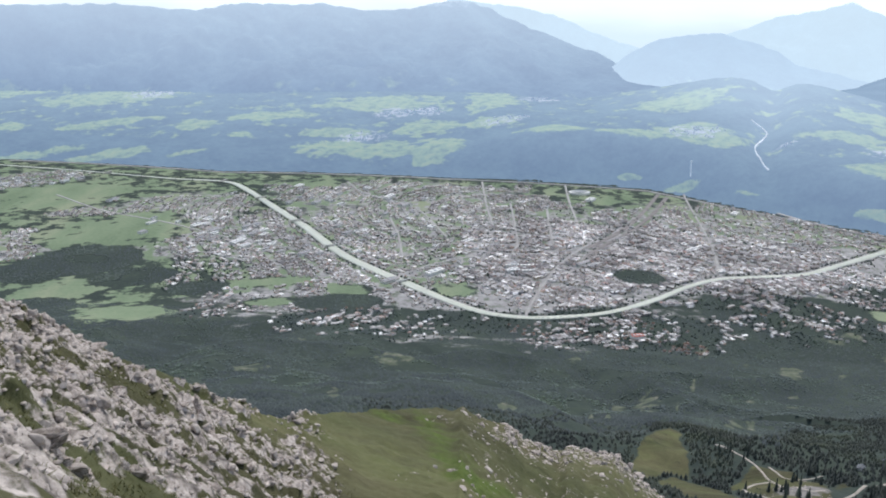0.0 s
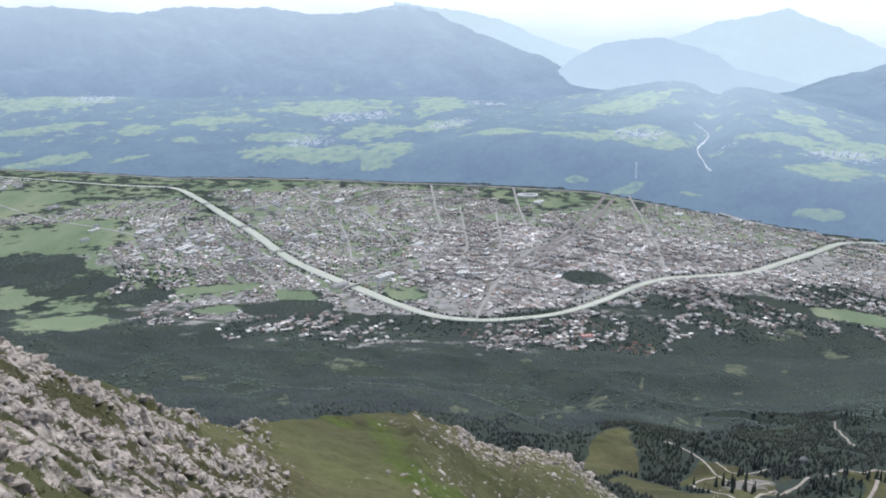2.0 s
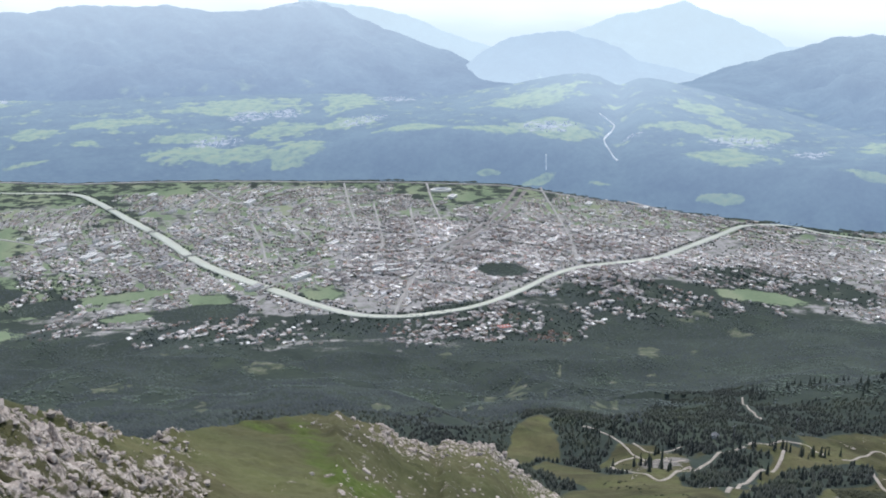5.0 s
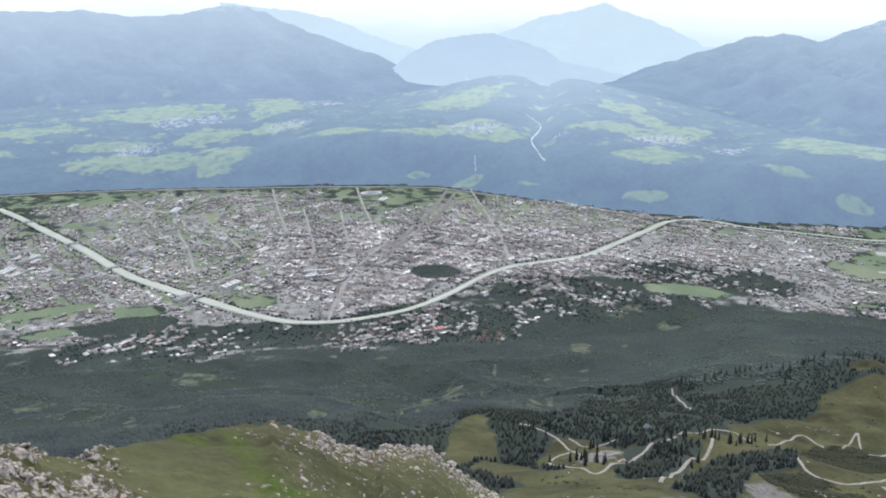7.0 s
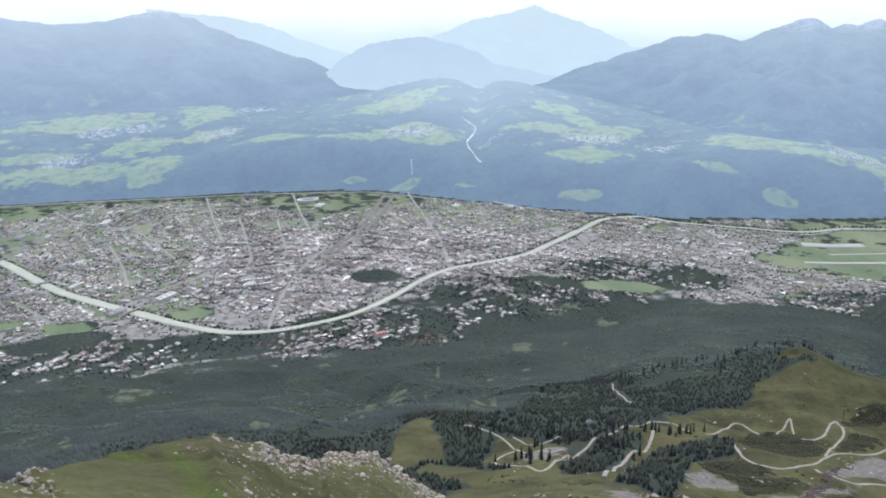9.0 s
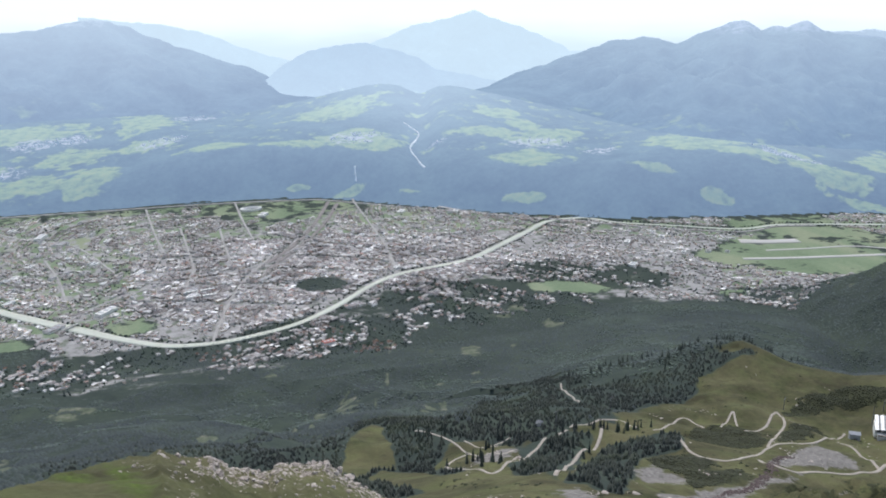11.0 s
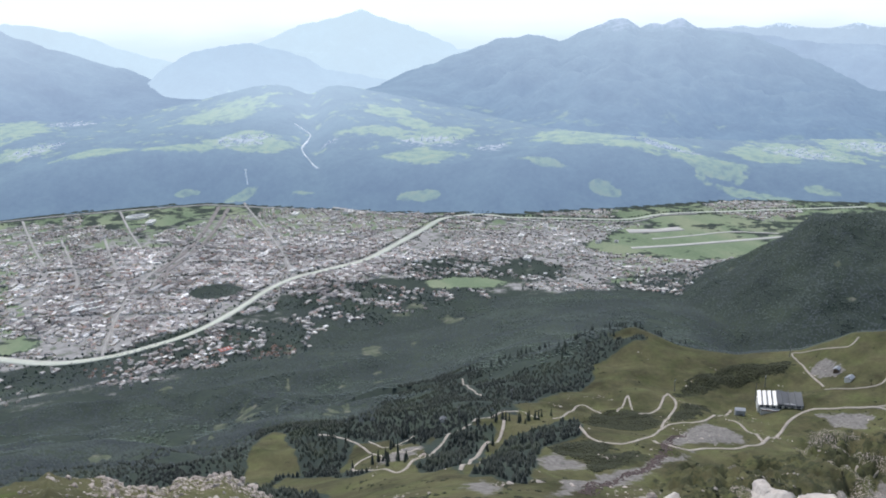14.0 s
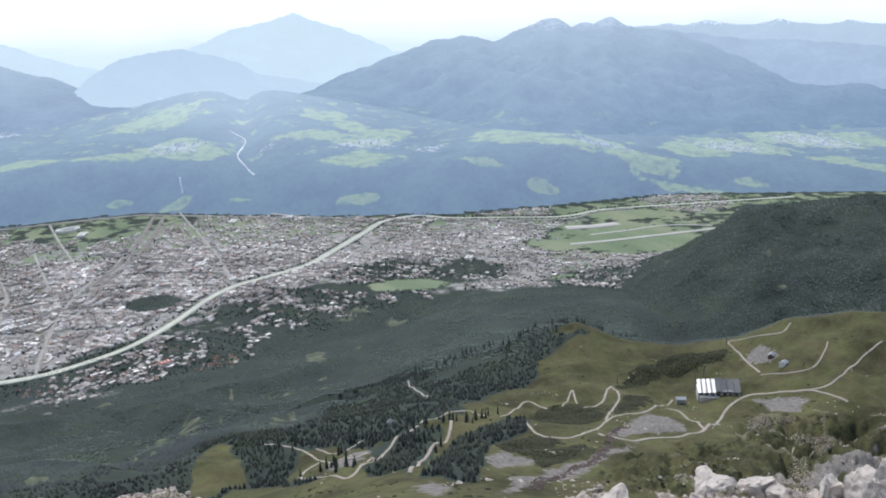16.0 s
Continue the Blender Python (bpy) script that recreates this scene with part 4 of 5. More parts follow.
build_strip("apron", "broad pale airport apron", "apron", spline(APRON, 15.0), 34.0, 0.5, M_CONCRETE, 0.65)

# ---- town: joined small houses, then single large buildings ----
ROADS = np.vstack([spline(s, 8.0) for s in (STREET_A, STREET_B, STREET_C, STREET_D, STREET_E, STREET_F, STREET_G, STREET_H, STREET_I, STREET_J, STREET_K)])
RAILS = np.vstack([spline(s, 10.0) for s in (RAIL_A, RAIL_B)])


def house_proto(overhang, ridge):
    """Gabled block one unit square and one high, its roof on top."""
    v = [(-.5, -.5, -.3), (.5, -.5, -.3), (.5, .5, -.3), (-.5, .5, -.3), (-.5, -.5, 1), (.5, -.5, 1), (.5, .5, 1), (-.5, .5, 1), (-.5, 0, 1 + ridge), (.5, 0, 1 + ridge)]
    o = 0.5 + overhang
    v += [(-o, -o, .96), (o, -o, .96), (o, 0, 1.06 + ridge), (-o, 0, 1.06 + ridge), (o, o, .96), (-o, o, .96)]
    walls = [(0, 1, 5, 4), (1, 2, 6, 5), (2, 3, 7, 6), (3, 0, 4, 7), (4, 8, 7, 7), (5, 6, 9, 9)]
    roof = [(10, 11, 12, 13), (13, 12, 14, 15)]
    return np.array(v, float), walls, roof


def town_points(count, rows, edge, seed, spacing):
    """Jittered plots inside the town, clear of river, roads and rails."""
    r = np.random.RandomState(seed)
    x, y = [], []
    for ox, oy, w, d in rows:
        n = int(count * w * d)
        u, v = r.uniform(-1.15, 1.15, n), r.uniform(-1.15, 1.15, n)
        k = math.hypot(ox, oy)
        x.append(ox + u * w * oy / k + v * d * ox / k)
        y.append(oy - u * w * ox / k + v * d * oy / k)
    x, y = np.concatenate(x), np.concatenate(y)
    # rows along gently curving streets
    turn = 0.5 + 0.9 * fractal(x / 2600, y / 2600, 2)
    c, s = np.cos(turn), np.sin(turn)
    u, v = x * c + y * s, -x * s + y * c
    u, v = np.round(u / spacing) * spacing + r.uniform(-1.5, 1.5, len(x)), np.round(v / (spacing * 1.5)) * spacing * 1.5 + r.uniform(-1.2, 1.2, len(x))
    x, y = u * c - v * s, u * s + v * c
    open_street = (np.round(u / spacing) % 7 == 0) | (np.round(v / (spacing * 1.5)) % 5 == 0)
    x, y, turn = x[~open_street], y[~open_street], turn[~open_street]
    key = np.round(np.stack([x, y], -1) / (spacing * 0.6)).astype(int)
    _, first = np.unique(key, axis=0, return_index=True)
    x, y, turn = x[first], y[first], turn[first]
    density = ovals(rows, x, y) + 0.35 * fractal(x / 90, y / 90, 3)
    keep = density > edge
    return x[keep], y[keep], turn[keep]


def build_town():
    x, y, turn = town_points(0.06, TOWN, 0.50, 3, 8.6)
    c = cover(x, y)
    keep = (c["town"] > 0.1) & (c["meadow"] < 0.55) & (line_distance(RIVER_LINE, x, y) > 19) & (line_distance(ROADS, x, y) > 8.5) & (line_distance(RAILS, x, y) > 16)
    suburb = ovals(SUBURBS, x, y) > 0.3
    keep &= ~suburb | (np.random.RandomState(2).rand(len(x)) + 0.5 * fractal(x / 45, y / 45, 2) > 0.68)
    x, y, turn = x[keep], y[keep], turn[keep]
    n = len(x)
    a, r = polar(x, y)
    inner = ovals([(450, 1850, 420, 330)], x, y) > 0.4
    lng = np.where(inner, rng.uniform(6, 12, n), rng.uniform(3.6, 7.5, n))
    wid = np.where(inner, rng.uniform(4.2, 6, n), rng.uniform(3.2, 5.2, n))
    high = np.where(inner, rng.uniform(3.5, 5.5, n), rng.uniform(2.0, 3.8, n))
    rot = turn + np.where(rng.rand(n) < 0.5, 0, math.pi / 2) + rng.normal(0, 0.12, n)
    z = height(x, y) + np.where(r > far_levels(a)[0] + 20, 2.0, 0.0)
    for name, lo, hi, flat in (("town_houses", 0.0, 0.72, 0.32), ("town_blocks", 0.72, 1.0, 0.04)):
        u = np.random.RandomState(17).rand(n)
        ids = np.nonzero((u >= lo) & (u < hi))[0]
        pv, walls, roof = house_proto(0.06, flat)
        co, si = np.cos(rot[ids])[:, None], np.sin(rot[ids])[:, None]
        grow = 1.0 if flat > 0.1 else 1.5
        px, py, pz = pv[:, 0] * lng[ids][:, None] * grow, pv[:, 1] * wid[ids][:, None] * grow, pv[:, 2] * high[ids][:, None]
        v = np.stack([px * co - py * si + x[ids][:, None], px * si + py * co + y[ids][:, None], pz + z[ids][:, None]], -1).reshape(-1, 3)
        off = (np.arange(len(ids)) * len(pv))[:, None, None]
        wf = (np.array([f for f in walls if f[2] != f[3]])[None] + off).reshape(-1, 4)
        gf = (np.array([f[:3] for f in walls if f[2] == f[3]])[None] + off).reshape(-1, 3)
        rf = (np.array(roof)[None] + off).reshape(-1, 4)
        ob = mesh_object(name, v, wf.tolist() + gf.tolist() + rf.tolist(), [M_WALL, M_ROOF if flat > 0.1 else M_HALL])
        mats = np.zeros(len(wf) + len(gf) + len(rf), np.int32)
        mats[len(wf) + len(gf):] = 1
        ob.data.polygons.foreach_set("material_index", mats)
        tagged(ob, "dense pale town houses with brown and grey roofs" if flat > 0.1 else "flat-roofed pale town blocks and sheds", "houses", kind="stuff")


def hall(x, y, lng, wid, high, turn, name="large_hall", label="large flat-roofed pale hall in the town", roof=None, group="halls in the town"):
    base = new(name)
    base.matrix_world = pose(x, y, ground_z(x, y), 0, 0, math.degrees(turn))
    part("wall", box(bmesh.new(), -lng / 2, -wid / 2, -1, lng / 2, wid / 2, high), M_WHITE, base)
    part("roof", box(bmesh.new(), -lng / 2 - .4, -wid / 2 - .4, high, lng / 2 + .4, wid / 2 + .4, high + .5), roof or (M_WHITE if int(x + y) % 2 else M_HALL), base)
    for k in range(3):
        u = (k - 1) * lng * 0.3
        part("skylight", box(bmesh.new(), u - lng * .07, -wid * .3, high + .5, u + lng * .07, wid * .3, high + 1.0), M_METAL, base)
    tagged(base, label, "building", group)
    return base


def build_halls():
    r = np.random.RandomState(4)
    for x, y in HALLS:
        turn = 0.5 + 0.9 * float(fractal(x / 2600, y / 2600, 2))
        hall(x, y, r.uniform(22, 48), r.uniform(12, 20), r.uniform(4, 7), turn)
    for k in range(160):
        ox, oy, w, d = [(-400, 1950, 220, 110), (-240, 2440, 230, 130), (-620, 2080, 160, 80), (-1300, 2560, 140, 100), (800, 2100, 260, 160), (150, 2150, 380, 280), (700, 1900, 300, 130), (1250, 1700, 250, 140), (-250, 2200, 200, 180)][k % 9]
        x, y = ox + r.uniform(-1, 1) * w, oy + r.uniform(-1, 1) * d
        if line_distance(RIVER_LINE, [x], [y])[0] > 32:
            hall(x, y, r.uniform(12, 30), r.uniform(8, 15), r.uniform(3, 6), 0.5 + 0.9 * float(fractal(x / 2600, y / 2600, 2)))
    x, y = HOUSES[0]
    hall(x, y, 22, 14, 7, 0.2, "red_roofed_building", "big building with a bright red roof", M_TILE, "")
    for k in range(4):
        x, y = 157 + (k % 2) * 34, 1790 - (k // 2) * 36
        hall(x, y, 30, 7, 7, 0.15, "courtyard_block", "long pale courtyard block in the town", None, "courtyard blocks")


def build_detached_houses():
    """Villas on the hillside above the river: wall, roof, chimney and windows."""
    base = new("house")
    pv = bmesh.new()
    box(pv, -3.2, -2.4, -2, 3.2, 2.4, 3.4)
    part("wall", pv, M_WHITE, base)
    roof = bmesh.new()
    slab(roof, [(-3.7, -2.9, 3.1), (3.7, -2.9, 3.1), (3.7, 0, 5.1), (-3.7, 0, 5.1)], 0.2)
    slab(roof, [(-3.7, 0, 5.1), (3.7, 0, 5.1), (3.7, 2.9, 3.1), (-3.7, 2.9, 3.1)], 0.2)
    part("roof", roof, M_TILE_BROWN, base, "brown tiled gable roof")
    part("chimney", box(bmesh.new(), 1.0, 0.5, 4.2, 1.5, 1.0, 5.7), M_WHITE, base)
    for u in (-2, 0, 2):
        pane = part("window", box(bmesh.new(), u - .4, -2.45, 1.2, u + .4, -2.38, 2.4), M_WINDOW, base)
        part("sill", box(bmesh.new(), u - .5, -2.55, 1.1, u + .5, -2.38, 1.2), M_CONCRETE, pane)
    tagged(base, "pale hillside house with a brown gable roof", "house", "houses above the river")
    r = np.random.RandomState(9)
    made = 0
    while made < 120:
        ox, oy, w, d = [(384, 1420, 150, 70), (229, 1425, 110, 40), (-169, 1440, 95, 80), (720, 1520, 120, 70), (427, 1345, 40, 30)][made % 5]
        x, y = ox + r.uniform(-1, 1) * w, oy + r.uniform(-1, 1) * d
        if line_distance(RIVER_LINE, [x], [y])[0] < 24:
            continue
        m = pose(x, y, ground_z(x, y), 0, 0, r.uniform(0, 180)) @ Matrix.Scale(r.uniform(0.8, 1.25), 4)
        if made == 0:
            base.matrix_world = m
        else:
            copy_thing(base, Matrix.LocRotScale(m.translation, m.to_quaternion(), None))
        made += 1


def build_bridges():
    for i in (66, 100, 122, 145, 165, 190):
        i = min(i, len(RIVER_LINE) - 2)
        p, q = RIVER_LINE[i], RIVER_LINE[i + 1]
        turn = math.degrees(math.atan2(q[1] - p[1], q[0] - p[0])) + 90
        base = new("bridge")
        base.matrix_world = pose(p[0], p[1], 0.6, 0, 0, turn)
        part("deck", box(bmesh.new(), -20, -3, 2.2, 20, 3, 3.0), M_CONCRETE, base)
        for s in (-3, 2.7):
            part("parapet", box(bmesh.new(), -20, s, 3.0, 20, s + .3, 3.7), M_CONCRETE, base)
        for s in (-7, 7):
            part("pier", box(bmesh.new(), s - 1, -2.5, -2, s + 1, 2.5, 2.2), M_CONCRETE, base)
        tagged(base, "flat concrete road bridge over the river", "bridge", "river bridges")


def build_stadium():
    x, y = STADIUM[0]
    base = new("stadium")
    base.matrix_world = pose(x, y, 0.2, 0, 0, 5)
    bm = bmesh.new()
    n = 32
    rings = []
    for rad, z in ((1.0, 0), (1.0, 6), (0.86, 6.6), (0.68, 1.5), (0.68, 0)):
        rings.append([bm.verts.new((34 * rad * math.cos(t), 22 * rad * math.sin(t), z)) for t in np.linspace(0, 2 * math.pi, n, endpoint=False)])
    for p, q in zip(rings, rings[1:]):
        for i in range(n):
            bm.faces.new((p[i], p[(i + 1) % n], q[(i + 1) % n], q[i]))
    part("stand", bm, M_WHITE, base, "white oval grandstand ring")
    bm = bmesh.new()
    box(bm, -20, -11, 0, 20, 11, 0.5)
    part("pitch", bm, M_LEAVES, base, "green grass pitch")
    tagged(base, "white oval stadium with a green pitch", "stadium")


def build_ski_jump():
    x, y = JUMP[1]
    x1, y1 = JUMP[0]
    base = new("ski_jump")
    z0, z1 = ground_z(x, y), ground_z(x1, y1)
    base.matrix_world = pose(x1, y1, z1, 0, 0, math.degrees(math.atan2(y - y1, x - x1)))
    d = math.hypot(x - x1, y - y1)
    tower = bmesh.new()
    bmesh.ops.create_cone(tower, cap_ends=True, segments=10, radius1=2.2, radius2=1.6, depth=22, matrix=Matrix.Translation((0, 0, 11)))
    part("tower", tower, M_HAZED_PALE, base)
    part("cabin", box(bmesh.new(), -3, -3, 22, 3, 3, 27), M_HAZED_PALE, base)
    ramp = bmesh.new()
    slab(ramp, [(0, -1.6, 21), (0, 1.6, 21), (d * .6, 2.2, z0 - z1 + 13), (d * .6, -2.2, z0 - z1 + 13)], 0.8)
    part("inrun", ramp, M_HAZED_PALE, base)
    run = bmesh.new()
    slab(run, [(d * .5, -5, z0 - z1 + 11), (d * .5, 5, z0 - z1 + 11), (d * 1.5, 13, -z1 + 3), (d * 1.5, -13, -z1 + 3)], 8)
    part("landing_slope", run, M_HAZED_PALE, base, "pale mown landing slope")
    tagged(base, "concrete ski jump tower over a pale landing slope", "ski jump")


M_TILE_BROWN = simple("brown_tiles", (0.20, 0.13, 0.10), 0.85, 3.0)
build_town()
build_halls()
build_detached_houses()
build_bridges()
build_stadium()
build_ski_jump()


# ---- woods ----
def cone_proto(sides, tiers, seed):
    """A ragged little conifer: stacked skirts of foliage."""
    r = np.random.RandomState(seed)
    v, f = [], []
    for t in range(tiers):
        z0, z1 = t * 0.8 / tiers, min(1.0, (t + 1.5) / tiers)
        rad = 0.5 * (1 - 0.75 * t / tiers)
        b = len(v)
        for k in range(sides):
            q = 2 * math.pi * (k + 0.3 * t) / sides
            rr = rad * r.uniform(0.75, 1.2)
            v.append((rr * math.cos(q), rr * math.sin(q), z0 + r.uniform(-.04, .04)))
        v.append((r.uniform(-.03, .03), r.uniform(-.03, .03), z1))
        f += [(b + k, b + (k + 1) % sides, b + sides) for k in range(sides)]
    return np.array(v), np.array(f)


def clump_proto(seed):
    """A lumpy broad-leaved crown."""
    r = np.random.RandomState(seed)
    bm = bmesh.new()
    bmesh.ops.create_icosphere(bm, subdivisions=1, radius=0.5)
    for q in bm.verts:
        q.co *= r.uniform(0.7, 1.25)
        q.co.z = q.co.z * 0.9 + 0.4
    v = np.array([q.co[:] for q in bm.verts])
    bm.verts.index_update()
    f = np.array([[q.index for q in g.verts] for g in bm.faces])
    bm.free()
    return v, f


def dome_proto(seed):
    """A small lumpy crown: two uneven rings and a top."""
    r = np.random.RandomState(seed)
    v, f = [], []
    for z, rad in ((0.0, 0.36), (0.42, 0.5)):
        for k in range(4):
            q = math.pi / 2 * (k + r.uniform(-.25, .25))
            v.append((rad * r.uniform(.75, 1.2) * math.cos(q), rad * r.uniform(.75, 1.2) * math.sin(q), z + r.uniform(-.08, .08)))
    v.append((r.uniform(-.12, .12), r.uniform(-.12, .12), r.uniform(.75, 1.0)))
    for k in range(4):
        j = (k + 1) % 4
        f += [(k, j, 4 + j), (k, 4 + j, 4 + k), (4 + k, 4 + j, 8)]
    return np.array(v), np.array(f)


def build_woods():
    r = np.random.RandomState(21)
    n = 225000
    a = r.uniform(-33, 67, n)
    d = np.sqrt(r.uniform(300 ** 2, 2150 ** 2, n))
    x, y = d * np.sin(np.radians(a)), d * np.cos(np.radians(a))
    c = cover(x, y)
    z = height(x, y)
    woods = ovals(WOODS, x, y)
    gaps = fractal(x / 60, y / 60, 3)
    ok = (c["turf"] < 0.4) & (c["clearing"] + 0.15 * gaps < 0.4) & (c["meadow"] + 0.25 * gaps < 0.42) & (c["town"] + 0.2 * gaps < 0.30) & ((z > 4) | (woods > 0.5) | ((d < 1720) & (a > -12) & (c["town"] < 0.25))) & (d < far_levels(a)[0]) & (gaps < 0.75)
    ok &= line_distance(np.vstack([spline(PATH_O, 4.0), spline(PATH_A, 6.0), spline(PATH_P, 6.0), spline(PATH_C, 6.0), spline(PATH_B, 6.0), spline(PATH_D, 6.0)]), x, y) > 5.5
    ok &= regions(HUT_BASIN, x, y, 4.0) < 0.5
    ok &= (d > 420) | (a > 17)
    x, y, a, d, gaps = x[ok], y[ok], a[ok], d[ok], gaps[ok]
    leafy = (gaps + r.uniform(-0.4, 0.4, len(x)) > 0.25) & (d > 900)
    size = np.interp(d, [300, 700, 950, 1100, 1800], [5.2, 4.8, 3.9, 3.3, 3.3]) * r.uniform(0.6, 1.25, len(x))
    slim = np.where(regions(ALP_FORESTS, x, y, 40.0) > 0.15, 1.0, np.interp(d, [420, 700, 1000], [0.95, 0.62, 0.5]))
    # upper trees keep the dark spruce; lower ones get the haze-tinted copy
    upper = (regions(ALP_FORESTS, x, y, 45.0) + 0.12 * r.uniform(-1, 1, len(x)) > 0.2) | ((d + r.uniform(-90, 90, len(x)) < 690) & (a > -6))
    for name, sel, protos, mat, wide, label in (("conifer_wood", ~leafy & upper, [cone_proto(5, 2, s) for s in range(5)], M_SPRUCE, 0.8, "dark spruce forest on the upper slopes"), ("conifer_wood", ~leafy & ~upper, [cone_proto(5, 1, s) for s in range(5)], M_HAZED_SPRUCE, 1.2, "spruce forest covering the lower slopes, tinted blue-green for haze"), ("mixed_wood", leafy, [dome_proto(s) for s in range(5)], M_LEAVES, 1.35, "broad-leaved trees among the spruces")):
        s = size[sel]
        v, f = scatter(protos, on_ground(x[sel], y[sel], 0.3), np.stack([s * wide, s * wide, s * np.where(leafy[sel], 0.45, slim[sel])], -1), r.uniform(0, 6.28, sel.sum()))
        tagged(mesh_object(name, v, f, mat, True), label, "forest", kind="stuff")
    # garden and street trees in the town, trees along the banks
    x, y, _ = town_points(0.03, TOWN, 0.42, 8, 9.5)
    thick = ovals(SUBURBS, x, y) * 0.9 + 0.6 * fractal(x / 70 + 5, y / 70, 3) + r.uniform(-0.3, 0.3, len(x)) > 0.12
    x, y = x[thick], y[thick]
    keep = (cover(x, y)["town"] > 0.08) & (line_distance(RIVER_LINE, x, y) > 17) & (line_distance(ROADS, x, y) > 6) & (cover(x, y)["meadow"] < 0.6)
    x, y = x[keep] + r.uniform(-6, 6, keep.sum()), y[keep] + r.uniform(-6, 6, keep.sum())
    bank = RIVER_LINE[::1].repeat(4, 0) + r.normal(0, 1.5, (len(RIVER_LINE) * 4, 2))
    d = np.gradient(RIVER_LINE, axis=0).repeat(4, 0)
    d /= np.linalg.norm(d, axis=1, keepdims=True)
    side = np.where(r.rand(len(bank), 1) < 0.5, 1, -1) * np.stack([d[:, 1], -d[:, 0]], -1) * r.uniform(15.5, 19, (len(bank), 1))
    x, y = np.concatenate([x, (bank + side)[:, 0]]), np.concatenate([y, (bank + side)[:, 1]])
    s = r.uniform(2.6, 5.5, len(x))
    v, f = scatter([dome_proto(s_) for s_ in range(4, 9)], on_ground(x, y, 0.2), np.stack([s, s, s], -1), r.uniform(0, 6.28, len(x)))
    tagged(mesh_object("town_trees", v, f, M_LEAVES), "green garden and street trees between houses", "trees", kind="stuff")


def spruce():
    """One spruce with a trunk and a crown of drooping, ragged tiers."""
    base = new("spruce_tree")
    bm = bmesh.new()
    bmesh.ops.create_cone(bm, cap_ends=True, segments=7, radius1=0.22, radius2=0.05, depth=7.5, matrix=Matrix.Translation((0, 0, 3.5)))
    part("trunk", bm, M_BARK, base)
    bm = bmesh.new()
    r = random.Random(5)
    for t in range(9):
        z = 0.8 + t * 0.85
        rad = 1.75 * (1 - t / 9.6)
        for k in range(11):
            q = 2 * math.pi * (k + r.random() * 0.6) / 11
            rr = rad * r.uniform(0.65, 1.15)
            tip = (rr * math.cos(q), rr * math.sin(q), z - 0.45 * rad * r.uniform(0.5, 1))
            w = 0.22 * rad + 0.1
            l = (rr * .5 * math.cos(q) - w * math.sin(q), rr * .5 * math.sin(q) + w * math.cos(q), z)
            m = (rr * .5 * math.cos(q) + w * math.sin(q), rr * .5 * math.sin(q) - w * math.cos(q), z)
            vs = [bm.verts.new(p) for p in ((0, 0, z + 0.75), l, tip, m)]
            bm.faces.new((vs[0], vs[1], vs[2]))
            bm.faces.new((vs[0], vs[2], vs[3]))
    part("crown", bm, M_SPRUCE, base, "ragged dark green needle crown")
    tagged(base, "dark green spruce standing alone on the alp", "tree", "spruces on the alp")
    return base


def build_spruces():
    r = np.random.RandomState(31)
    first = spruce()
    rows = [(392, 525, 20, 8, 14), (345, 525, 26, 10, 12), (262, 505, 16, 10, 10), (282, 535, 12, 8, 8), (215, 470, 14, 40, 18), (236, 600, 14, 40, 20), (305, 455, 30, 40, 16), (560, 800, 60, 20, 26), (600, 720, 30, 30, 14), (640, 740, 60, 14, 20), (700, 700, 80, 12, 18)]
    made = 0
    for ox, oy, w, d, n in rows:
        for _ in range(n):
            x, y = ox + r.uniform(-w, w), oy + r.uniform(-d, d)
            m = pose(x, y, ground_z(x, y) - 0.1, 0, 0, r.uniform(0, 360))
            k = r.uniform(0.7, 1.25)
            if made == 0:
                first.matrix_world = m
            else:
                copy_thing(first, m).scale = (k, k, k * r.uniform(0.9, 1.2))
            made += 1


def build_scrub():
    """Low dwarf pines in dark mats on the alp."""
    r = np.random.RandomState(41)
    x, y = [], []
    for row in DWARF_PINE:
        q = np.array(row, float)
        lo, hi = q.min(0), q.max(0)
        n = int(np.prod(hi - lo) * 0.45)
        x.append(r.uniform(lo[0], hi[0], n))
        y.append(r.uniform(lo[1], hi[1], n))
    x, y = np.concatenate(x), np.concatenate(y)
    mats = regions(DWARF_PINE, x, y, 8.0) + 0.25 * fractal(x / 14, y / 14, 3) > 0.42
    x, y = x[mats], y[mats]
    n = 6000
    a, d = r.uniform(22, 66, n), r.uniform(230, 930, n)
    u, v = d * np.sin(np.radians(a)), d * np.cos(np.radians(a))
    loose = (fractal(u / 25, v / 25, 3) > np.interp(d, [230, 420, 900], [0.25, 0.5, 0.62])) & (cover(u, v)["turf"] > 0.6)
    x, y = np.concatenate([x, u[loose]]), np.concatenate([y, v[loose]])
    lines = np.vstack([spline(p, 4.0) for p in (PATH_A, PATH_E, PATH_F, PATH_G, PATH_H, PATH_I, PATH_J, PATH_K, PATH_L, PATH_M, PATH_N, PATH_P)])
    keep = (line_distance(lines, x, y) > 4.5) & (regions(SCREES, x, y, 5.0) < 0.4)
    x, y = x[keep], y[keep]
    s = r.uniform(0.8, 2.0, len(x))
    v, f = scatter([dome_proto(q) for q in range(10, 15)], on_ground(x, y, 0.3), np.stack([s * 1.9, s * 1.9, s * .55], -1), r.uniform(0, 6.28, len(x)))
    tagged(mesh_object("dwarf_pines", v, f, M_SCRUB, True), "dark low dwarf pine mats on the alp", "shrubs", kind="stuff")


build_woods()
build_spruces()
build_scrub()


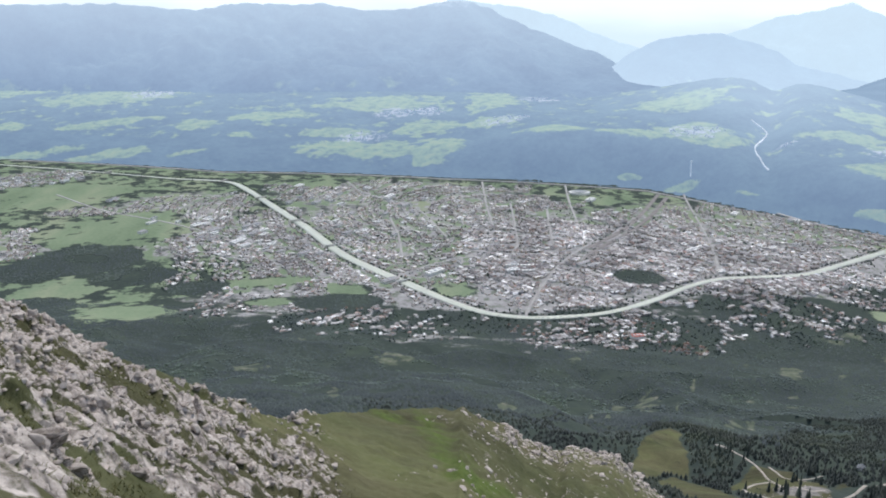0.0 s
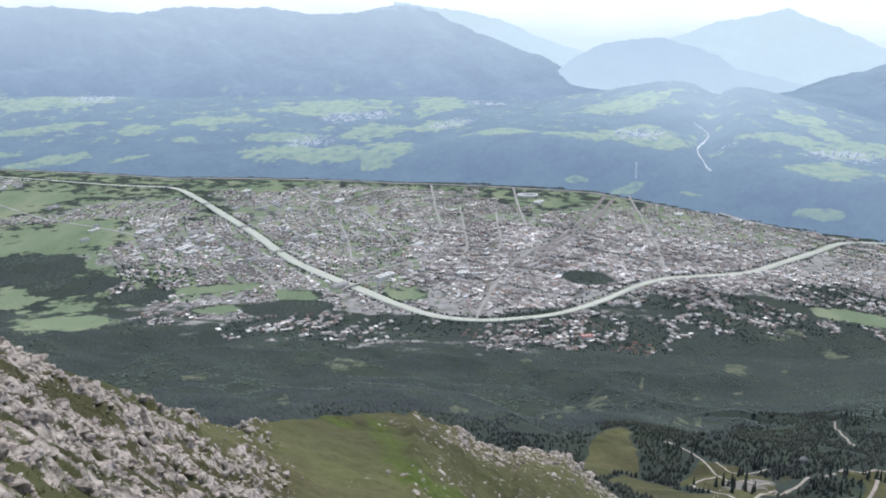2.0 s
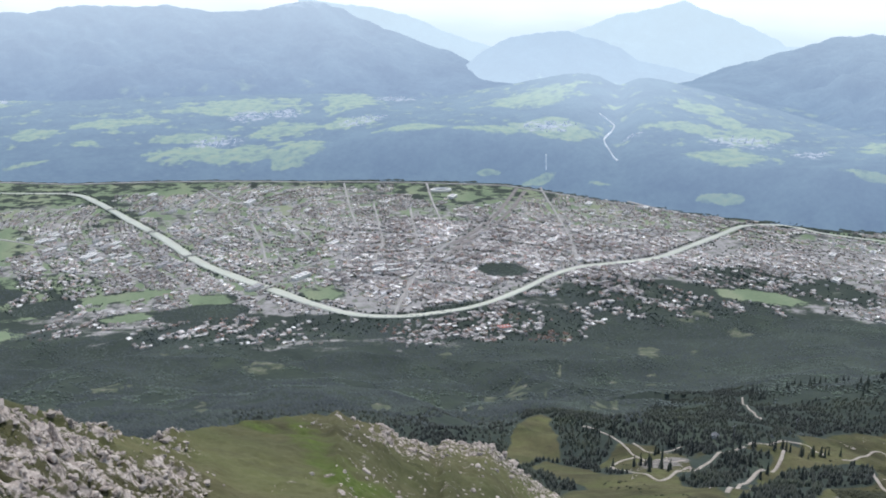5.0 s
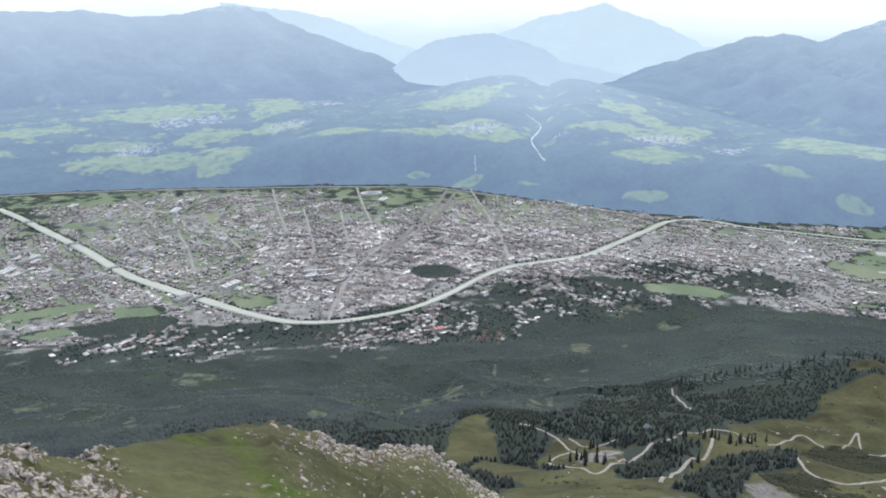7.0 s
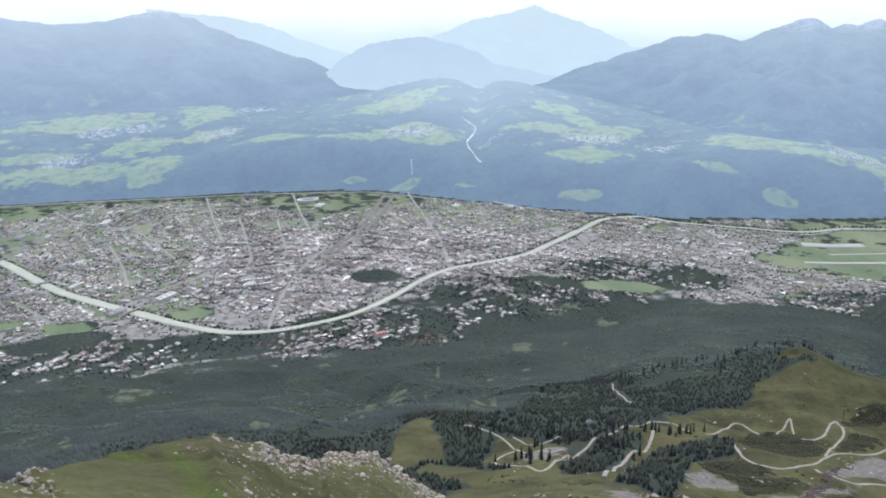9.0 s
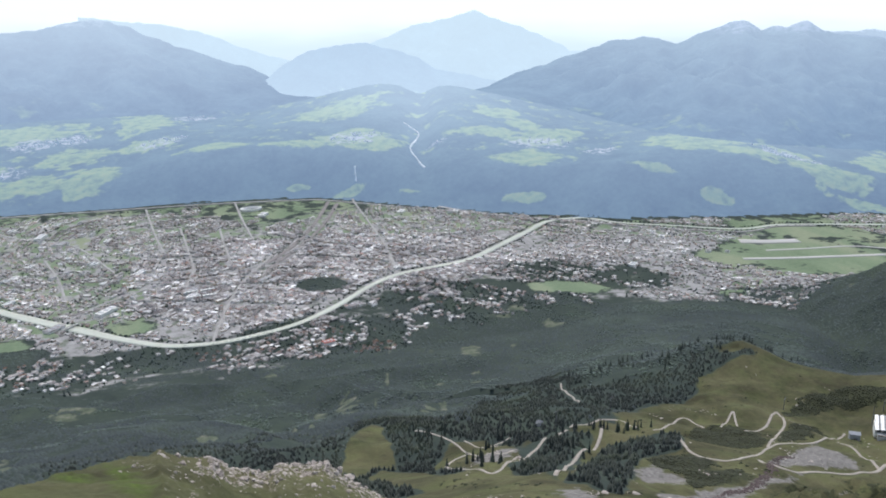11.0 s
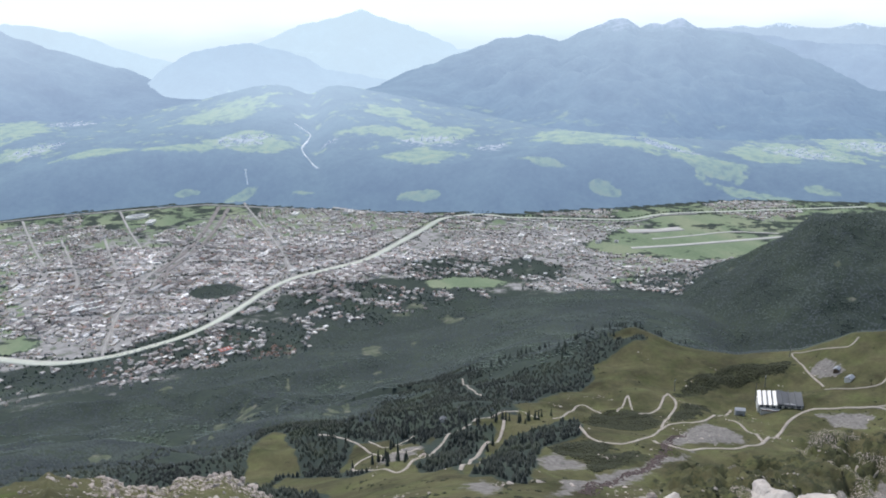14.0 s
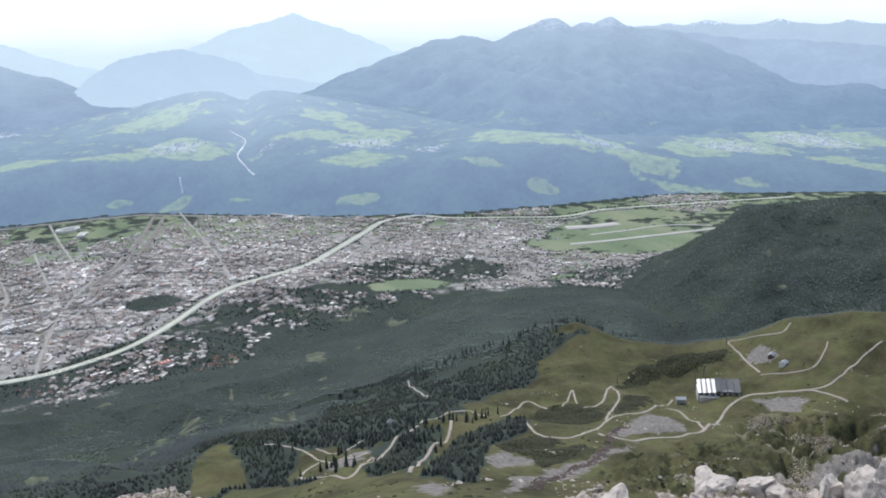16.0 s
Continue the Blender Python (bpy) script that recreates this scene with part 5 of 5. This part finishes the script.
def build_villages():
    """Clusters of pale houses on the far plateau."""
    x, y, turn = town_points(0.013, VILLAGES, 0.66, 5, 13.0)
    a, r = polar(x, y)
    keep = r > far_levels(a)[1] - 40
    x, y, turn = x[keep], y[keep], turn[keep]
    pv, walls, roof = house_proto(0.06, 0.35)
    quads = np.array([f for f in walls if f[2] != f[3]] + roof)
    s = rng.uniform(2.6, 6, len(x))
    v, f = scatter([(pv, quads)], np.stack([x, y, far_side(a[keep], r[keep]) + 2.0], -1), np.stack([s * 1.3, s, s * 0.7], -1), turn)
    # house walls and roofs carry painted haze as bluish emission
    ob = mesh_object("distant_village", v, f, distance_material("hazed_houses", (0.150, 0.225, 0.352), (0.30, 0.285, 0.27), (0.3, 0.3, 0.3), (0.5, 0.5, 0.5), 12.0))
    tagged(ob, "pale distant village houses on the plateau", "houses", kind="stuff")


build_villages()
build_strip("gorge_road", "pale motorway winding up the far gorge", "road", spline(GORGE_ROAD, 12.0), 4.5, 4.5, M_HAZED_PALE)

# ---- the cable car station and huts on the alp ----
def build_station():
    x, y = STATION[0]
    base = new("mountain_station")
    z = ground_z(x, y)
    base.matrix_world = pose(x, y, z + 0.5, 0, 0, -46)
    part("lower_storey", box(bmesh.new(), -20, -9, -6, 20, 9, 3.0), M_WHITE, base, "white rendered lower storey")
    part("upper_storey", box(bmesh.new(), -2, -9.5, 3.0, 20, 9.5, 5.6), M_GREYWALL, base, "grey clad upper storey")
    for k in range(4):
        u = -20 + k * 4.6
        bm = bmesh.new()
        slab(bm, [(u, -11.5, 3.0 + .4 * k), (u + 3.1, -11.5, 3.6 + .4 * k), (u + 3.1, 9.8, 8.8 + .4 * k), (u, 9.8, 8.2 + .4 * k)], 0.5)
        part("roof_panel", bm, M_METAL, base, "bright sheet metal roof panel")
        bm = bmesh.new()
        slab(bm, [(u + 3.1, -10.8, 3.3 + .4 * k), (u + 4.7, -10.8, 3.6 + .4 * k), (u + 4.7, 9.4, 8.6 + .4 * k), (u + 3.1, 9.4, 8.3 + .4 * k)], 2.5)
        part("clerestory", bm, M_GREYROOF, base, "grey strip of roof glazing")
    for u0, u1, z0, z1 in ((-2.5, 9, 7.2, 5.6), (9, 20.5, 5.6, 7.4)):
        bm = bmesh.new()
        slab(bm, [(u0, -10.5, z0 - 1.2), (u1, -10.5, z1 - 1.2), (u1, 10.5, z1 + 3.6), (u0, 10.5, z0 + 3.6)], 0.6)
        part("roof", bm, M_GREYROOF, base, "grey folded sheet roof")
    for k in range(3):
        part("roof_rib", slab(bmesh.new(), [(2 + k * 6, -10.4, 6.6), (2.8 + k * 6, -10.4, 6.6), (2.8 + k * 6, 10.4, 11.2), (2 + k * 6, 10.4, 11.2)], 1.6), M_GREYROOF, base)
    for k in range(7):
        for zz in (0.4, 3.2):
            u = -17 + k * 5.6
            if zz > 3 and u < -1:
                continue
            pane = part("window", box(bmesh.new(), u - 1.6, -9.65, zz, u + 1.6, -9.2 if zz < 3 else -9.4, zz + 2.2), M_WINDOW, base)
            part("mullion", box(bmesh.new(), u - .1, -9.72, zz, u + .1, -9.65, zz + 2.2), M_GREYROOF, pane)
    part("terrace", box(bmesh.new(), -18, -17, -5, 22, -9, 0.2), M_CONCRETE, base, "pale sun terrace")
    part("railing", box(bmesh.new(), -18, -17.1, 0.2, 22, -16.9, 1.2), M_WOODWORK, base)
    mast = bmesh.new()
    bmesh.ops.create_cone(mast, cap_ends=True, segments=8, radius1=.35, radius2=.2, depth=20, matrix=Matrix.Translation((-21.5, 6, 8)))
    part("mast", mast, M_GREYROOF, base)
    tagged(base, "cable car station with white walls and sheet metal roofs", "station")


def hut(name, x, y, lng, wid, high, turn, wall, roof, label):
    base = new(name)
    base.matrix_world = pose(x, y, ground_z(x, y), 0, 0, turn)
    part("wall", box(bmesh.new(), -lng / 2, -wid / 2, -2, lng / 2, wid / 2, high), wall, base)
    bm = bmesh.new()
    h = high + wid * 0.28
    slab(bm, [(-lng / 2 - .4, -wid / 2 - .5, high - .2), (lng / 2 + .4, -wid / 2 - .5, high - .2), (lng / 2 + .4, 0, h), (-lng / 2 - .4, 0, h)], .25)
    slab(bm, [(-lng / 2 - .4, 0, h), (lng / 2 + .4, 0, h), (lng / 2 + .4, wid / 2 + .5, high - .2), (-lng / 2 - .4, wid / 2 + .5, high - .2)], .25)
    part("roof", bm, roof, base)
    door = part("door", box(bmesh.new(), -.6, -wid / 2 - .06, 0, .6, -wid / 2, 2.0), M_WOODWORK, base)
    part("handle", box(bmesh.new(), .38, -wid / 2 - .14, .95, .5, -wid / 2 - .06, 1.1), M_METAL, door)
    pane = part("window", box(bmesh.new(), 1.2, -wid / 2 - .06, 1.0, 2.2, -wid / 2, 1.9), M_WINDOW, base)
    part("sill", box(bmesh.new(), 1.1, -wid / 2 - .14, .9, 2.3, -wid / 2, 1.0), M_WOODWORK, pane)
    tagged(base, label, "hut")


def pylon(x, y, high):
    base = new("lift_pylon")
    base.matrix_world = pose(x, y, ground_z(x, y) - 0.2, 0, 0, 30)
    bm = bmesh.new()
    bmesh.ops.create_cone(bm, cap_ends=True, segments=8, radius1=.5, radius2=.3, depth=high, matrix=Matrix.Translation((0, 0, high / 2)))
    part("pole", bm, M_GREYROOF, base)
    part("crossarm", box(bmesh.new(), -3, -.25, high - .4, 3, .25, high + .1), M_GREYROOF, base)
    tagged(base, "grey steel lift pylon on the alp", "pylon", "lift pylons")


def fence(line):
    """Snow fence posts with a rail along a path."""
    base = new("snow_fence")
    for i, (x, y) in enumerate(spline(line, 6.0)[:14]):
        z = ground_z(x, y)
        part("post", box(bmesh.new(), x - .15, y + 3.3, z - .3, x + .15, y + 3.6, z + 1.6), M_WOODWORK, base)
    tagged(base, "weathered wooden snow fence posts by a path", "fence")


M_GREYWALL = simple("grey_cladding", (0.34, 0.35, 0.37), 0.6, 5.0, 0.15)
build_station()
hut("lift_tower_house", *STATION[1], 9, 6, 6, -40, M_GREYWALL, M_METAL, "tall grey lift building beside the station")
hut("alpine_hut", *STATION[2], 7, 5, 3, 20, M_WOODWORK, M_METAL, "small timber hut with a bright metal roof")
hut("chairlift_station", STATION[3][0] + 12, STATION[3][1] - 22, 9, 6, 3.5, 10, M_WHITE, M_METAL, "small white chairlift station on the alp")
hut("alpine_hut", *STATION[4], 6, 5, 2.6, 50, M_WHITE, M_GREYROOF, "small pale hut among spruces")
for px_, py_ in ((690, 520), (760, 545), (600, 560), (437, 620), (330, 545)):
    pylon(px_, py_, 12.0)
fence(PATH_L)


# ---- the limestone of the near ridge ----
def rock_shape(seed, cuts=16, subdivisions=3, flat=0.75):
    """A broken limestone block: a ball cut by planes, then roughened."""
    r = random.Random(seed)
    bm = bmesh.new()
    bmesh.ops.create_icosphere(bm, subdivisions=subdivisions, radius=1.0)
    planes = []
    for _ in range(cuts):
        q = Vector((r.gauss(0, 1), r.gauss(0, 1), r.gauss(0, 0.8))).normalized()
        planes.append((q, r.uniform(0.42, 0.8)))
    off = Vector((seed * 7.1, seed * 3.3, seed * 1.7))
    for q in bm.verts:
        for nrm, d in planes:
            over = q.co.dot(nrm) - d
            if over > 0:
                q.co -= nrm * over
        rib = abs(noise.noise(Vector((q.co.x * 2.1, q.co.y * 2.1, q.co.z * 4.5)) + off))
        chip = abs(noise.noise(q.co * 6.5 + off))
        q.co += q.co.normalized() * (0.14 * noise.noise(q.co * 1.6 + off) + 0.22 * (0.25 - rib) + 0.10 * (0.25 - chip) + 0.03 * noise.noise(q.co * 15 + off))
        q.co.z *= flat
    return bm


def rock_arrays(seed, subdivisions, cuts=10):
    bm = rock_shape(seed, cuts, subdivisions)
    bm.verts.index_update()
    v = np.array([q.co[:] for q in bm.verts])
    f = np.array([[q.index for q in g.verts] for g in bm.faces])
    bm.free()
    return v, f


PALE_BLOCKS = [(46.8, 23.5, 0.9, 1.25), (54.0, 23.0, 0.72, 1.9), (54.9, 22.6, 0.6, 1.3), (57.2, 22.8, 0.95, 1.15), (58.6, 22.5, 0.55, 1.0), (62.0, 21.5, 0.5, 2.1), (64.2, 21.3, 0.75, 1.6), (65.8, 21, 0.75, 1.5), (61.2, 21.6, 0.45, 1.0), (53.2, 22.5, 0.4, 1.0)]


def build_boulders():
    shapes = []
    for s in range(27):
        me = bpy.data.meshes.new("boulder")
        bm = rock_shape(s % 9 + 1, 14 + s % 4, 4 if s < 18 else 3, 0.62 + 0.05 * (s % 4))
        bm.to_mesh(me)
        bm.free()
        me.materials.append(M_ROCK_PALE if 9 <= s < 18 else M_ROCK)
        shapes.append(me)
    r = random.Random(12)

    def boulder(x, y, size, stretch=(1, 1, 1), lean=0.0, sink=0.25, turn=None, label="grey-white weathered limestone boulder on the ridge", pale=False, low=False):
        ob = new("boulder", shapes[r.randrange(9) + 9 * pale + 18 * low])
        ob.matrix_world = Matrix.LocRotScale((x, y, ground_z(x, y) - sink * size + size * 0.3), Euler((r.uniform(-.3, .3) + lean, r.uniform(-.3, .3), r.uniform(0, 6.28) if turn is None else turn)), Vector(stretch) * size)
        tagged(ob, label, "boulder", "boulders on the ridge")

    for (x, y), size in zip(ROCKS, (0.7, 0.4, 0.7, 0.7, 0.9, 0.4, 0.55, 0.4, 0.5, 0.6, 0.6, 0.5, 0.8, 0.28, 0.45, 0.6)):
        size *= 0.62
        boulder(x, y, size, (1.25, 1, 0.9), 0, 0.5)
        boulder(x + r.uniform(-1.3, 1.3) * size, y + r.uniform(-1, 1) * size, size * 0.7, (1.2, 1, 1.1))
        boulder(x + r.uniform(-1.6, 1.6) * size, y + r.uniform(-1.2, 1.2) * size, size * 0.5)
    boulder(-10.6, 33.5, 0.7, (0.5, 3.0, 0.6), 0.0, 0.2, 0.5, "long pale leaning limestone slab on the ridge")
    # a broken band along the crest of the far shoulder
    for k in range(60):
        a = r.uniform(2.6, 17.5)
        rc = float(crest_line(np.array(a))[0])
        d = rc + r.gauss(-3, 4.0)
        boulder(d * math.sin(radians(a)), d * math.cos(radians(a)), r.uniform(0.3, 0.85), (1, 1, r.uniform(0.8, 1.2)), 0, 0.45, low=True)
    for k in range(34):
        a = r.uniform(-29.5, -10)
        rc = float(crest_line(np.array(a))[0])
        d = rc * r.uniform(0.42, 1.02)
        boulder(d * math.sin(radians(a)), d * math.cos(radians(a)), r.uniform(0.15, 0.45) * (0.5 + d / 60), (1.2, 1, 0.8), 0, 0.5, low=True)
    # pale blocks at the near edge above the alp
    for a, d, size, high in PALE_BLOCKS:
        boulder(d * math.sin(radians(a)), d * math.cos(radians(a)), size, (1, 1, high), 0, 0.1, None, "pale limestone block at the cliff edge", True)


def build_scree():
    r = np.random.RandomState(51)
    n = 40000
    a = np.concatenate([r.uniform(-33, 6, int(n * .75)), r.uniform(2, 18, int(n * .15)), r.uniform(38, 68, int(n * .1))])
    rc, _ = crest_line(a)
    d = rc * (1.03 - 0.85 * r.uniform(0, 1, len(a)) ** 1.5)
    x, y = d * np.sin(np.radians(a)), d * np.cos(np.radians(a))
    rk = rockiness(a, d)
    want = rk * (0.15 + 0.50 * np.maximum(bare_patch(x, y), a > 1.5)) + 0.22 * fractal(x / 2.5, y / 2.5, 3) * np.sqrt(rk) + r.uniform(-0.3, 0.3, len(x))
    keep = (want > 0.5) & (d > 9)
    x, y, d = x[keep], y[keep], d[keep]
    s = np.minimum(np.exp(r.normal(-2.75, 0.6, len(x))), 0.32) * (0.32 + d / 46)
    big = s > 0.17
    for name, sel, protos, label in (("loose_rocks", big, [rock_arrays(30 + q, 2) for q in range(7)], "broken limestone rocks strewn over turf"), ("stones", ~big, [rock_arrays(50 + q, 1, 6) for q in range(6)], "small pale limestone stones on turf")):
        q = s[sel]
        v, f = scatter(protos, on_ground(x[sel], y[sel], 0.0), np.stack([q * r.uniform(.8, 1.5, len(q)), q, q * r.uniform(.6, 1.2, len(q))], -1), r.uniform(0, 6.28, len(q)))
        tagged(mesh_object(name, v, f, M_ROCK_SMALL), label, "stones", kind="stuff")


def build_grass():
    """Tufts of short alpine grass on the turf of the ridge."""
    r = np.random.RandomState(61)
    n = 22000
    a = np.concatenate([r.uniform(-32, 18, n), r.uniform(38, 67, n // 12)])
    rc, _ = crest_line(a)
    d = rc * r.uniform(0.15, 1.02, len(a)) ** 0.7
    x, y = d * np.sin(np.radians(a)), d * np.cos(np.radians(a))
    keep = (d < 42) & (0.42 + 0.25 * fractal(x / 4, y / 4, 3) > rockiness(a, d) * bare_patch(x, y) * 0.8)
    x, y, d = x[keep], y[keep], d[keep]
    protos = []
    for s in range(4):
        q = np.random.RandomState(s)
        v, f = [], []
        for k in range(6):
            t = q.uniform(0, 6.28)
            ox, oy = q.normal(0, .35, 2)
            tip = (ox + q.normal(0, .45), oy + q.normal(0, .45), q.uniform(.6, 1.1))
            b = len(v)
            v += [(ox - .1 * math.cos(t), oy - .1 * math.sin(t), -.1), (ox + .1 * math.cos(t), oy + .1 * math.sin(t), -.1), tip]
            f.append((b, b + 1, b + 2))
        protos.append((np.array(v), np.array(f)))
    s = r.uniform(0.06, 0.15, len(x)) * (0.6 + d / 130)
    v, f = scatter(protos, on_ground(x, y, 0.0), np.stack([s * 1.6, s * 1.6, s], -1), r.uniform(0, 6.28, len(x)))
    tagged(mesh_object("grass", v, f, M_GRASS), "short olive alpine grass tufts", "grass", kind="stuff")


def small_rock_material():
    k = Nodes("limestone_rubble")
    c = k.mix(0.5, limestone_colour(k, 0.15), k.ramp(k.island(), (0.0, (0.28, 0.24, 0.21)), (1.0, (0.62, 0.55, 0.495))))
    k.put("Base Color", c).put("Roughness", 0.9)
    return k.mat


M_ROCK_SMALL = small_rock_material()


def build_alp_rocks():
    """Rocks and small crags scattered over the alp."""
    r = np.random.RandomState(71)
    n = 9000
    a, d = r.uniform(24, 67, n), np.sqrt(r.uniform(120 ** 2, 900 ** 2, n))
    x, y = d * np.sin(np.radians(a)), d * np.cos(np.radians(a))
    c = cover(x, y)
    keep = (c["turf"] > 0.6) & (fractal(x / 30 + 7, y / 30, 3) + np.interp(d, [120, 420, 900], [0.15, -0.1, -0.5]) + 0.5 * (c["gravel"] > 0.3) > 0.36)
    x, y, d = x[keep], y[keep], d[keep]
    s = np.exp(r.normal(-0.6, 0.5, len(x)))
    v, f = scatter([rock_arrays(80 + q, 1, 6) for q in range(6)], on_ground(x, y, 0.1), np.stack([s * 1.3, s, s * .8], -1), r.uniform(0, 6.28, len(x)))
    tagged(mesh_object("alp_rocks", v, f, M_ROCK_SMALL), "grey limestone rocks scattered on the alp", "stones", kind="stuff")


def build_heath():
    """A band of pinkish heath along the lower edge of the gravel road."""
    r = np.random.RandomState(81)
    p = spline(PATH_M, 1.0)[:-20]
    q = p[r.randint(0, len(p), 1300)] + np.stack([r.uniform(6, 10, 1300), r.uniform(-10, -6, 1300)], -1) * r.uniform(.7, 1.2, (1300, 1))
    s = r.uniform(0.5, 1.4, len(q))
    v, f = scatter([dome_proto(20 + k) for k in range(4)], on_ground(q[:, 0], q[:, 1], 0.1), np.stack([s * 1.4, s * 1.4, s * .7], -1), r.uniform(0, 6.28, len(q)))
    tagged(mesh_object("heath", v, f, foliage("heath", (0.095, 0.075, 0.070), (0.17, 0.128, 0.124), 1.0, 0.0)), "pinkish brown heath beside the gravel road", "shrubs", kind="stuff")


build_heath()
build_boulders()
build_alp_rocks()
build_scree()
build_grass()
